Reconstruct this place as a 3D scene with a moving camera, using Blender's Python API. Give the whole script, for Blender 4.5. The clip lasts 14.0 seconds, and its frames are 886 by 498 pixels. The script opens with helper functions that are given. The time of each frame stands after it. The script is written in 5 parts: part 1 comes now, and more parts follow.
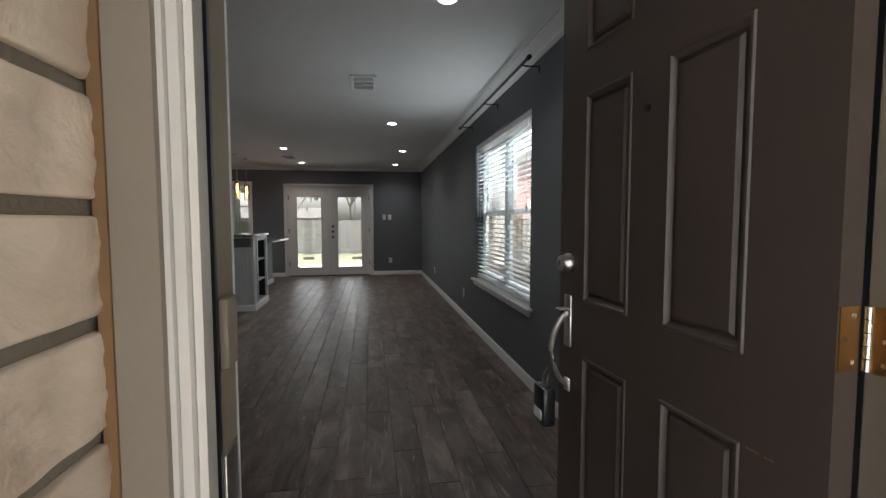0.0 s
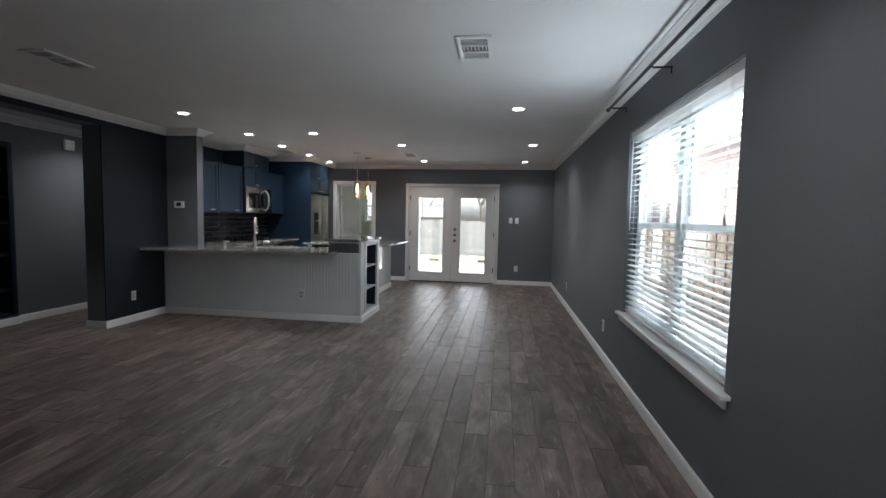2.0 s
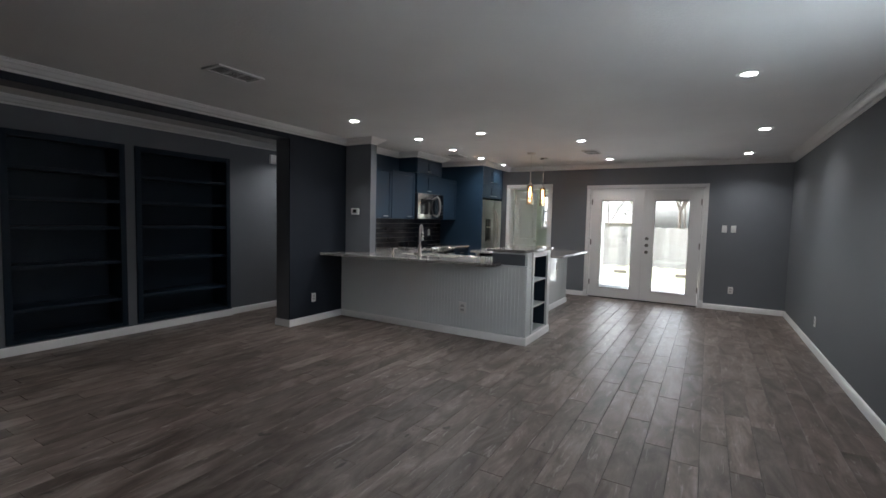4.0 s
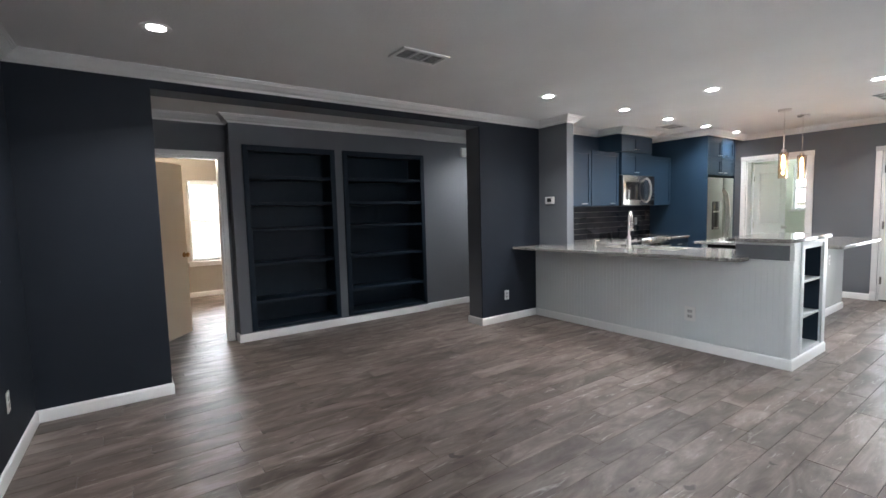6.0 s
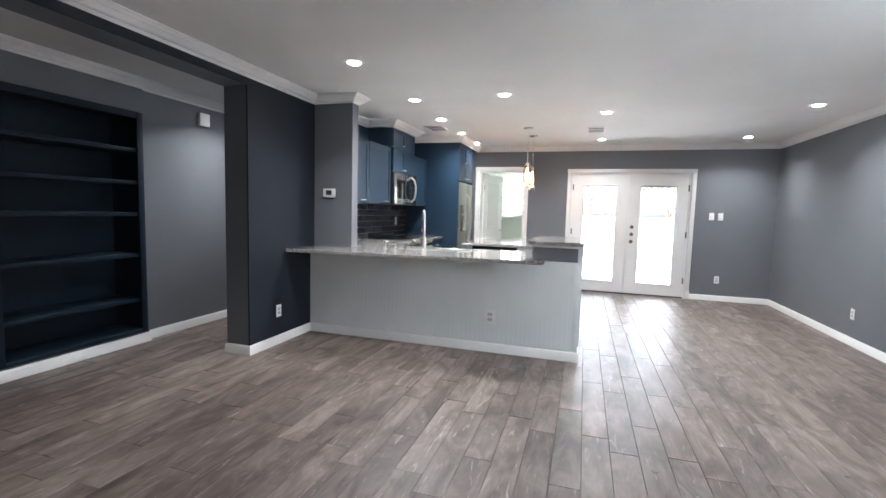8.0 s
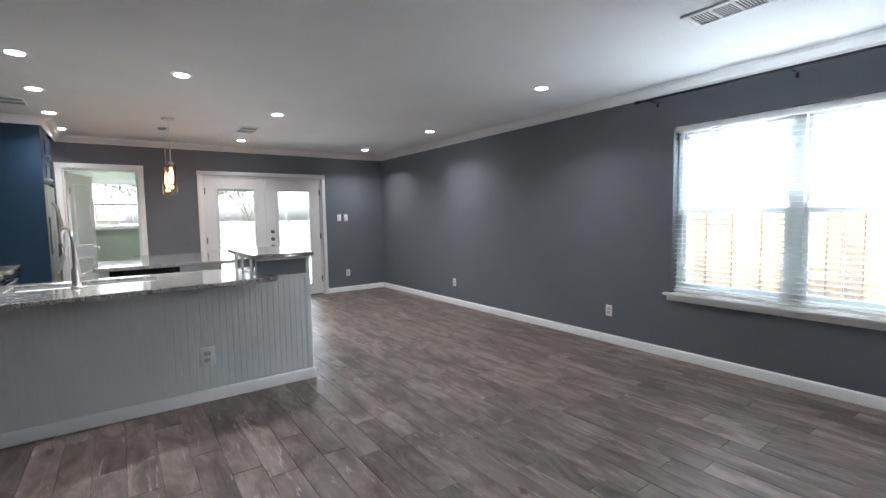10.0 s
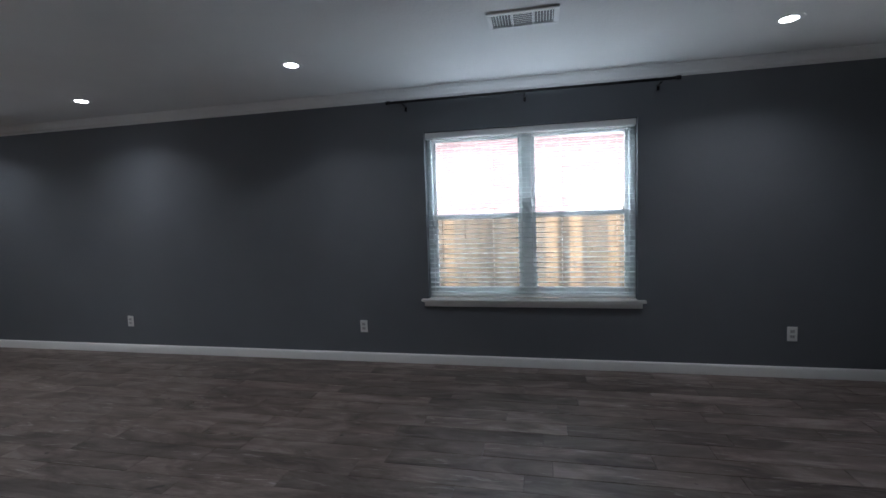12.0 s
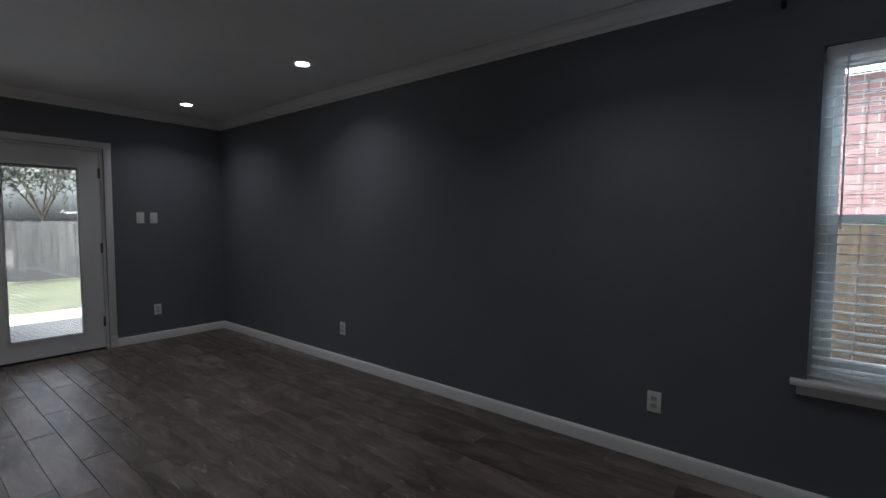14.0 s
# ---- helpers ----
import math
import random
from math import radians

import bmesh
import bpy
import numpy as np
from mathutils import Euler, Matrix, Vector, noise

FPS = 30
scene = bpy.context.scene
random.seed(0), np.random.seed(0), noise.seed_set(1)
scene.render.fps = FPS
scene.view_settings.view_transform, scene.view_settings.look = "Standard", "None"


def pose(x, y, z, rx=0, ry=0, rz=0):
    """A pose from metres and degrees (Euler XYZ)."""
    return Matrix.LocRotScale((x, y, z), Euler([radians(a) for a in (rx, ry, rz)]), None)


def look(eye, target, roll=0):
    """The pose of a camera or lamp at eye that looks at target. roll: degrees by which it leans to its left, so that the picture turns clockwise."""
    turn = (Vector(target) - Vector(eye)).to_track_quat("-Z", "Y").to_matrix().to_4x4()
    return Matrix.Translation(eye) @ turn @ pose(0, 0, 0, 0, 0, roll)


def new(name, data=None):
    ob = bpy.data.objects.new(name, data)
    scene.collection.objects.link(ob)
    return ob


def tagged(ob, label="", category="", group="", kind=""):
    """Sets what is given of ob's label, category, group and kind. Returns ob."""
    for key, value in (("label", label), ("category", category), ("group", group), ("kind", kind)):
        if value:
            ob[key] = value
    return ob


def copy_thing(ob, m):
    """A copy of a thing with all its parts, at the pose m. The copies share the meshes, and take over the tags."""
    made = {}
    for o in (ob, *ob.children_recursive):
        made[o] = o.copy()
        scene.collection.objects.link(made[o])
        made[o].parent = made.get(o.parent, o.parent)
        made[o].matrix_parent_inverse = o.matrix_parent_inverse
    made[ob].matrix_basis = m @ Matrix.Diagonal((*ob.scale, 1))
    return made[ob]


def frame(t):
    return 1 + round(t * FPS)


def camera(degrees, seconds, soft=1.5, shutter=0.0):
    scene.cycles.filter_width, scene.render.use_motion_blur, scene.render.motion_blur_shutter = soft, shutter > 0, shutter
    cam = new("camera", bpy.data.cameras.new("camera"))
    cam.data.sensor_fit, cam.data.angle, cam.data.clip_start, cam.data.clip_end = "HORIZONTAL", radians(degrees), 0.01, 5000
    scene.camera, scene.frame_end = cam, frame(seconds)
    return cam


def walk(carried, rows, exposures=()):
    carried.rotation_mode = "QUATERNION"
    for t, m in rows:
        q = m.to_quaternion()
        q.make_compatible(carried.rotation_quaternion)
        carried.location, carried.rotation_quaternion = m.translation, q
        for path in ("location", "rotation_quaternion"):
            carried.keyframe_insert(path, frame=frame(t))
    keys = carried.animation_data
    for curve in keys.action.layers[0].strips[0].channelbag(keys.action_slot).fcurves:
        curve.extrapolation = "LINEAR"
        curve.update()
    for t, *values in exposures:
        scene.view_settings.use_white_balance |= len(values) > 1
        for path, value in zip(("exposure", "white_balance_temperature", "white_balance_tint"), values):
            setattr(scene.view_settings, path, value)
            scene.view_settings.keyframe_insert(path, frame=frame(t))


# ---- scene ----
cam = camera(89.1, 14.0)
PATH = [
    (0, (0.089, 0.478, 1.249), (0.405, 2.449, 1.122), -0.1),
    (0.2, (0.105, 0.592, 1.262), (0.506, 2.549, 1.168), 0.4),
    (0.4, (0.128, 0.717, 1.27), (0.458, 2.688, 1.198), 0.5),
    (0.5, (0.143, 0.761, 1.273), (0.454, 2.736, 1.205), 0.4),
    (0.7, (0.189, 0.892, 1.277), (0.439, 2.876, 1.246), 0.6),
    (1, (0.243, 1.082, 1.305), (0.307, 3.081, 1.33), 0.5),
    (1.5, (0.241, 1.308, 1.303), (0.083, 3.302, 1.257), 2.0),
    (2, (0.252, 1.538, 1.345), (-0.011, 3.516, 1.209), 1.2),
    (4.5, (0.101, 2.381, 1.374), (-1.229, 3.87, 1.258), 0.8),
    (5, (-0.054, 2.43, 1.365), (-1.672, 3.598, 1.233), -0.9),
    (5.5, (-0.167, 2.517, 1.348), (-1.861, 3.57, 1.201), -1.5),
    (6, (-0.248, 2.686, 1.336), (-1.871, 3.845, 1.176), -1.5),
    (6.5, (-0.465, 2.782, 1.347), (-1.965, 4.098, 1.2), -1.0),
    (7, (-0.775, 2.852, 1.331), (-2.016, 4.413, 1.173), -0.4),
    (9.5, (-2.498, 3.116, 1.298), (-1.813, 4.989, 1.142), 0.9),
    (10, (-2.746, 3.327, 1.332), (-1.59, 4.952, 1.183), -1.1),
    (10.5, (-2.933, 3.548, 1.327), (-1.466, 4.892, 1.121), -0.8),
    (11, (-2.931, 3.857, 1.334), (-1.268, 4.953, 1.143), -0.5),
    (11.5, (-2.825, 4.167, 1.312), (-0.972, 4.902, 1.156), -1.0),
    (12, (-2.641, 4.424, 1.321), (-0.691, 4.846, 1.182), -1.8),
    (12.5, (-2.4, 4.679, 1.3), (-0.421, 4.95, 1.202), -1.8),
    (13, (-2.106, 4.944, 1.289), (-0.136, 5.273, 1.183), -0.8),
    (13.5, (-1.708, 5.205, 1.27), (0.145, 5.95, 1.17), -0.8),
    (14, (-1.332, 5.456, 1.303), (0.23, 6.699, 1.181), 0.3),
]
EXPOSURES = [(0.0, 2.70, 6450, 10), (0.7, 2.92, 6450, 10), (1.5, 3.38, 6150, 10), (2.2, 3.56, 6050, 10), (4.5, 3.98, 6080, 10), (5.0, 4.30, 6080, 10), (6.5, 5.30, 5980, 10), (7.1, 5.46, 5970, 10), (9.5, 4.78, 5920, 10), (11.0, 3.88, 5850, 10), (12.5, 2.68, 5600, 10), (14.0, 2.24, 5780, 10)]
walk(cam, [(t, look(eye, target, roll)) for t, eye, target, roll in PATH], EXPOSURES)

# ---- world, sun ----
world = bpy.data.worlds.new("world")
scene.world = world
world.use_nodes = True
wn = world.node_tree.nodes
sky = wn.new("ShaderNodeTexSky")
sky.sky_type, sky.sun_disc = "NISHITA", False
sky.sun_elevation, sky.sun_rotation = radians(61), radians(-75)
sky.air_density, sky.dust_density, sky.ozone_density = 1.0, 6.0, 1.0
wn["Background"].inputs[1].default_value = 0.15
haze = wn.new("ShaderNodeHueSaturation")
haze.inputs["Saturation"].default_value = 0.35
world.node_tree.links.new(sky.outputs[0], haze.inputs["Color"])
world.node_tree.links.new(haze.outputs[0], wn["Background"].inputs[0])
sun = new("sun", bpy.data.lights.new("sun", "SUN"))
sun.data.energy, sun.data.angle, sun.data.color = 2.0, radians(14), (1.0, 0.985, 0.96)
sun.matrix_basis = look((-13.5, 3.6, 25.5), (0, 0, 0))

CEIL = 2.44
pane_sky = new("window_daylight", bpy.data.lights.new("window_daylight", "AREA"))
pane_sky.data.shape, pane_sky.data.size, pane_sky.data.size_y = "RECTANGLE", 1.7, 0.5
pane_sky.data.energy, pane_sky.data.color = 6.0, (0.90, 0.965, 1.0)
pane_sky.matrix_basis = look((1.85, 4.53, 2.25), (1.25, 4.53, 1.25))
# Lamp added on the room side of the blind to brighten the ceiling.
ceiling_fill = new("window_ceiling_fill", bpy.data.lights.new("window_ceiling_fill", "AREA"))
ceiling_fill.data.shape, ceiling_fill.data.size, ceiling_fill.data.size_y = "RECTANGLE", 1.4, 0.03
ceiling_fill.data.energy, ceiling_fill.data.color = 0.65, (0.90, 0.96, 1.0)
ceiling_fill.matrix_basis = look((1.225, 4.53, 1.45), (0.55, 4.53, 2.4))
for pane_x in (-1.27, -0.38):
    door_sky = new("patio_daylight", bpy.data.lights.new("patio_daylight", "AREA"))
    door_sky.data.shape, door_sky.data.size, door_sky.data.size_y = "RECTANGLE", 0.53, 1.58
    door_sky.data.energy, door_sky.data.color, door_sky.data.spread = 0.23, (0.96, 0.98, 1.0), radians(125)
    door_sky.matrix_basis = look((pane_x, 10.908, 0.995), (pane_x, 8.0, 0.995))
CAN_WATTS, BULB_WATTS = 0.50, 0.006


# ---- materials ----
def material(name):
    m = bpy.data.materials.new(name)
    m.use_nodes = True
    return m, m.node_tree, m.node_tree.nodes["Principled BSDF"]


def add(tree, kind, **values):
    n = tree.nodes.new(kind)
    for k, v in values.items():
        if k in n.inputs:
            n.inputs[k].default_value = v
    return n


def ramp(tree, stops):
    r = tree.nodes.new("ShaderNodeValToRGB")
    r.color_ramp.elements[0].position, r.color_ramp.elements[0].color = stops[0][0], (*stops[0][1], 1)
    r.color_ramp.elements[1].position, r.color_ramp.elements[1].color = stops[-1][0], (*stops[-1][1], 1)
    for p, c in stops[1:-1]:
        e = r.color_ramp.elements.new(p)
        e.color = (*c, 1)
    return r


def shade(c, k):
    return tuple(min(1, v * k) for v in c)


def paint(name, color, rough=0.5, grain=90.0, bump=0.12, vary=0.07, metal=0.0, bump_dist=0.002, gloss=0.5):
    """Painted or plain surface: fine relief, faint patchiness and uneven gloss."""
    m, t, p = material(name)
    co = t.nodes.new("ShaderNodeNewGeometry")
    big = add(t, "ShaderNodeTexNoise", Scale=1.7, Detail=4.0)
    fine = add(t, "ShaderNodeTexNoise", Scale=grain, Detail=3.0)
    for n in (big, fine):
        t.links.new(co.outputs["Position"], n.inputs["Vector"])
    r = ramp(t, [(0.3, shade(color, 1 - vary)), (0.7, shade(color, 1 + vary))])
    t.links.new(big.outputs[0], r.inputs[0])
    t.links.new(r.outputs[0], p.inputs["Base Color"])
    rr = t.nodes.new("ShaderNodeMapRange")
    rr.inputs["To Min"].default_value, rr.inputs["To Max"].default_value = rough * 0.88, min(1, rough * 1.12)
    t.links.new(big.outputs[0], rr.inputs[0])
    t.links.new(rr.outputs[0], p.inputs["Roughness"])
    b = add(t, "ShaderNodeBump", Strength=bump, Distance=bump_dist)
    t.links.new(fine.outputs[0], b.inputs["Height"])
    t.links.new(b.outputs[0], p.inputs["Normal"])
    p.inputs["Metallic"].default_value = metal
    p.inputs["Specular IOR Level"].default_value = gloss
    return m


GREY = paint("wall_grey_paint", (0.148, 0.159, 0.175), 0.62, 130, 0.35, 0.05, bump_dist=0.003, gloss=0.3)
# Neutral tone, darker than NAVY, used on the entry side wall only.
ENTRYDARK = paint("entry_dark_neutral", (0.0135, 0.0142, 0.0148), 0.6, 130, 0.35, 0.06, bump_dist=0.003)
NAVY = paint("wall_navy_paint", (0.0175, 0.0222, 0.0315), 0.6, 130, 0.35, 0.06, bump_dist=0.003, gloss=0.22)
BEIGE = paint("wall_beige_paint", (0.38, 0.35, 0.30), 0.6, 130, 0.3)
MINT = paint("wall_pale_paint", (0.66, 0.70, 0.62), 0.6, 130, 0.3)
CEILING = paint("ceiling_paint", (0.78, 0.78, 0.77), 0.8, 60, 0.45, 0.03, bump_dist=0.004)
WHITE = paint("white_trim_paint", (0.78, 0.78, 0.77), 0.32, 200, 0.05, 0.03)
# Trim white lowered in colour so the daylit patio doors don't burn out.
DOORWHITE = paint("patio_door_dimmed_white", (0.66, 0.66, 0.655), 0.36, 200, 0.05, 0.03)
ISLANDWHITE = paint("glossy_cabinet_paint", (0.70, 0.72, 0.70), 0.12, 160, 0.04, 0.03)
CABWHITE = paint("bead_board_paint", (0.65, 0.68, 0.675), 0.35, 160, 0.08, 0.03)
CREAM = paint("cream_door_paint", (0.76, 0.68, 0.56), 0.4, 60, 0.1, 0.04)
CABBLUE = paint("cabinet_blue_paint", (0.0150, 0.0335, 0.0590), 0.38, 160, 0.08, 0.06, gloss=0.35)
SHELFNAVY = paint("bookcase_navy_paint", (0.0080, 0.0180, 0.0310), 0.5, 120, 0.1, 0.08, gloss=0.25)
DOORBROWN = paint("entry_door_paint", (0.070, 0.052, 0.043), 0.42, 75, 0.25, 0.10)
PLASTIC = paint("white_plastic", (0.74, 0.74, 0.72), 0.35, 200, 0.02, 0.02)
REDPLASTIC = paint("dull_red_plastic", (0.15, 0.030, 0.022), 0.4, 200, 0.02, 0.05)
# Sockets toned darker than the plate so their relief shows.
SOCKETPLASTIC = paint("darker_socket_plastic", (0.46, 0.46, 0.45), 0.4, 200, 0.02, 0.02)
DARKNICKEL = paint("tarnished_hinge_nickel", (0.16, 0.15, 0.14), 0.4, 150, 0.1, 0.15, metal=1.0)
# Duller and warmer than WHITE, for the mould outside the front door.
DULLWHITE = paint("dull_white_paint", (0.52, 0.50, 0.455), 0.5, 60, 0.35, 0.12)
DARKPLASTIC = paint("dark_plastic", (0.012, 0.012, 0.014), 0.3, 200, 0.05, 0.1)
BLACKMETAL = paint("black_metal", (0.014, 0.014, 0.015), 0.35, 200, 0.05, 0.1, metal=0.5)
NICKEL = paint("brushed_nickel", (0.62, 0.60, 0.57), 0.28, 220, 0.05, 0.05, metal=1.0)
BRASS = paint("aged_brass", (0.36, 0.205, 0.075), 0.48, 80, 0.2, 0.25, metal=1.0)
DULLSTEEL = paint("fridge_and_dim_sink_steel", (0.33, 0.33, 0.30), 0.36, 220, 0.05, 0.05, metal=1.0)
STEEL = paint("stainless_steel", (0.58, 0.56, 0.53), 0.24, 220, 0.05, 0.04, metal=1.0)
BLACKGLASS = paint("black_glass", (0.008, 0.008, 0.009), 0.06, 50, 0.0, 0.05)
VINYL = paint("vinyl_frame", (0.74, 0.76, 0.76), 0.4, 200, 0.03, 0.03)
CONCRETE = paint("patio_concrete", (0.40, 0.38, 0.35), 0.85, 40, 0.5, 0.12, bump_dist=0.004)
# Unseen side yard, made pale to bounce daylight up through the window.
BOUNCEGROUND = paint("pale_bounce_ground", (0.42, 0.38, 0.32), 0.95, 15, 0.8, 0.3, bump_dist=0.03)
GRASS = paint("grass_blades", (0.105, 0.108, 0.056), 0.7, 8, 0.2, 0.35)
BARK = paint("tree_bark", (0.13, 0.10, 0.08), 0.9, 25, 0.8, 0.3, bump_dist=0.01)
LEAF = paint("tree_leaves", (0.125, 0.135, 0.095), 0.6, 12, 0.1, 0.4)
ROOFMAT = paint("roof_shingles", (0.10, 0.09, 0.085), 0.9, 30, 0.6, 0.2, bump_dist=0.01)
PORCHMORTAR = paint("taupe_mortar", (0.20, 0.175, 0.135), 0.9, 120, 0.8, 0.15, bump_dist=0.004)
OCHRE = paint("bare_wood_scratch", (0.30, 0.15, 0.06), 0.7, 90, 0.2, 0.2)
HOUSEMORTAR = paint("pale_house_mortar", (0.58, 0.55, 0.52), 0.9, 150, 0.6, 0.12)
MORTAR = paint("brick_mortar", (0.42, 0.40, 0.36), 0.9, 150, 0.6, 0.12)
CAULK = paint("jamb_taupe_paint", (0.20, 0.168, 0.128), 0.55, 90, 0.2, 0.1)
RUSTCAULK = paint("rusty_caulk", (0.17, 0.095, 0.040), 0.8, 60, 0.6, 0.3)
ORANGE = paint("orange_plastic", (0.45, 0.10, 0.03), 0.5, 200, 0.05, 0.1)
GROUT = paint("floor_grout", (0.10, 0.095, 0.09), 0.9, 200, 0.3, 0.1)


def per_object(name, colors, rough, grain, bump, dist=0.002, axis=None, island=False, spread=0.15):
    """Pieces that differ one from another by Object Info's Random."""
    m, t, p = material(name)
    co = t.nodes.new("ShaderNodeNewGeometry")
    mapping = add(t, "ShaderNodeMapping")
    mapping.inputs["Scale"].default_value = axis or (1, 1, 1)
    t.links.new(co.outputs["Position"], mapping.inputs["Vector"])
    rnd = (co.outputs["Random Per Island"] if island else t.nodes.new("ShaderNodeObjectInfo").outputs["Random"])
    shift = t.nodes.new("ShaderNodeVectorMath")
    shift.operation = "SCALE"
    comb = t.nodes.new("ShaderNodeCombineXYZ")
    for i in range(3):
        t.links.new(rnd, comb.inputs[i])
    shift.inputs["Scale"].default_value = 37.0
    t.links.new(comb.outputs[0], shift.inputs[0])
    summed = t.nodes.new("ShaderNodeVectorMath")
    t.links.new(mapping.outputs[0], summed.inputs[0])
    t.links.new(shift.outputs[0], summed.inputs[1])
    big = add(t, "ShaderNodeTexNoise", Scale=grain, Detail=6.0, Roughness=0.62, Distortion=0.6)
    t.links.new(summed.outputs[0], big.inputs["Vector"])
    r = ramp(t, colors)
    t.links.new(big.outputs[0], r.inputs[0])
    hsv = t.nodes.new("ShaderNodeHueSaturation")
    mr = t.nodes.new("ShaderNodeMapRange")
    mr.inputs["To Min"].default_value, mr.inputs["To Max"].default_value = 1 - spread, 1 + spread
    t.links.new(rnd, mr.inputs[0])
    t.links.new(mr.outputs[0], hsv.inputs["Value"])
    t.links.new(r.outputs[0], hsv.inputs["Color"])
    t.links.new(hsv.outputs[0], p.inputs["Base Color"])
    rr = t.nodes.new("ShaderNodeMapRange")
    rr.inputs["To Min"].default_value, rr.inputs["To Max"].default_value = rough * 0.8, min(1, rough * 1.25)
    t.links.new(big.outputs[0], rr.inputs[0])
    t.links.new(rr.outputs[0], p.inputs["Roughness"])
    b = add(t, "ShaderNodeBump", Strength=bump, Distance=dist)
    t.links.new(big.outputs[0], b.inputs["Height"])
    t.links.new(b.outputs[0], p.inputs["Normal"])
    return m



def plank_material(name, island):
    """Wood-look porcelain: cloudy grey-brown, long grain, pale worn wisps and small dark knots."""
    m, t, p = material(name)
    L = t.links.new
    geo = t.nodes.new("ShaderNodeNewGeometry")
    rnd = geo.outputs["Random Per Island"] if island else t.nodes.new("ShaderNodeObjectInfo").outputs["Random"]
    comb = t.nodes.new("ShaderNodeCombineXYZ")
    for i in range(3):
        L(rnd, comb.inputs[i])
    shift = t.nodes.new("ShaderNodeVectorMath")
    shift.operation = "SCALE"
    shift.inputs["Scale"].default_value = 41.0
    L(comb.outputs[0], shift.inputs[0])
    where = t.nodes.new("ShaderNodeVectorMath")
    L(geo.outputs["Position"], where.inputs[0])
    L(shift.outputs[0], where.inputs[1])

    def layer(scale, stretch, detail=5.0, rough=0.6, dist=0.8):
        mp = add(t, "ShaderNodeMapping")
        mp.inputs["Scale"].default_value = stretch
        L(where.outputs[0], mp.inputs["Vector"])
        n = add(t, "ShaderNodeTexNoise", Scale=scale, Detail=detail, Roughness=rough, Distortion=dist)
        L(mp.outputs[0], n.inputs["Vector"])
        return n.outputs[0]

    def mixed(kind, fac, a, b):
        x = t.nodes.new("ShaderNodeMix")
        x.data_type, x.blend_type = "RGBA", kind
        if isinstance(fac, float):
            x.inputs[0].default_value = fac
        else:
            L(fac, x.inputs[0])
        L(a, x.inputs[6])
        if isinstance(b, tuple):
            x.inputs[7].default_value = (*b, 1)
        else:
            L(b, x.inputs[7])
        return x.outputs[2]

    cloud = layer(2.6, (2.7, 0.9, 1.0), 5.0, 0.6, 0.8)
    base = ramp(t, [(0.30, (0.058, 0.042, 0.035)), (0.43, (0.116, 0.087, 0.075)), (0.55, (0.181, 0.146, 0.129)), (0.70, (0.276, 0.233, 0.210))])
    L(cloud, base.inputs[0])
    grain = layer(9.0, (7.0, 0.55, 1.0), 6.0, 0.7, 0.4)
    gr = ramp(t, [(0.32, (0.72, 0.70, 0.68)), (0.66, (1.20, 1.20, 1.20))])
    L(grain, gr.inputs[0])
    col = mixed("MULTIPLY", 0.65, base.outputs[0], gr.outputs[0])
    wisp = layer(3.4, (6.2, 0.8, 1.0), 7.0, 0.62, 1.9)
    wr = ramp(t, [(0.60, (0, 0, 0)), (0.71, (0.7, 0.7, 0.7))])
    L(wisp, wr.inputs[0])
    col = mixed("MIX", wr.outputs[0], col, (0.44, 0.41, 0.385))
    knot = layer(6.5, (1.6, 1.0, 1.0), 2.0, 0.4, 0.2)
    kr = ramp(t, [(0.735, (0, 0, 0)), (0.77, (0.8, 0.8, 0.8))])
    L(knot, kr.inputs[0])
    col = mixed("MIX", kr.outputs[0], col, (0.030, 0.022, 0.018))
    hsv = t.nodes.new("ShaderNodeHueSaturation")
    mr = t.nodes.new("ShaderNodeMapRange")
    mr.inputs["To Min"].default_value, mr.inputs["To Max"].default_value = 0.70, 1.18
    L(rnd, mr.inputs[0])
    L(mr.outputs[0], hsv.inputs["Value"])
    L(col, hsv.inputs["Color"])
    L(hsv.outputs[0], p.inputs["Base Color"])
    rr = t.nodes.new("ShaderNodeMapRange")
    rr.inputs["To Min"].default_value, rr.inputs["To Max"].default_value = 0.34, 0.50
    L(grain, rr.inputs[0])
    L(rr.outputs[0], p.inputs["Roughness"])
    b = add(t, "ShaderNodeBump", Strength=0.22, Distance=0.0012)
    L(grain, b.inputs["Height"])
    L(b.outputs[0], p.inputs["Normal"])
    return m


PLANK = plank_material("plank_tile", False)
PLANK_REST = plank_material("plank_tile_rest", True)
PALEBRICK = per_object("painted_brick", [(0.28, (0.34, 0.26, 0.185)), (0.42, (0.56, 0.46, 0.355)), (0.72, (0.66, 0.57, 0.455))], 0.8, 9, 1.0, 0.008, spread=0.07)
REDBRICK_REST = per_object("red_brick_rest", [(0.3, (0.20, 0.115, 0.106)), (0.5, (0.265, 0.160, 0.148)), (0.7, (0.33, 0.210, 0.198))], 0.85, 10, 0.5, 0.004, island=True, spread=0.2)
YARDFENCE = per_object("grey_fence_wood", [(0.3, (0.20, 0.180, 0.168)), (0.5, (0.27, 0.248, 0.235)), (0.7, (0.34, 0.315, 0.30))], 0.85, 3, 0.5, 0.004, (8, 8, 0.7), spread=0.25)
FENCE = per_object("fence_wood", [(0.3, (0.060, 0.048, 0.038)), (0.5, (0.100, 0.076, 0.053)), (0.7, (0.155, 0.108, 0.062))], 0.8, 3, 0.5, 0.004, (8, 8, 0.7), spread=0.3)
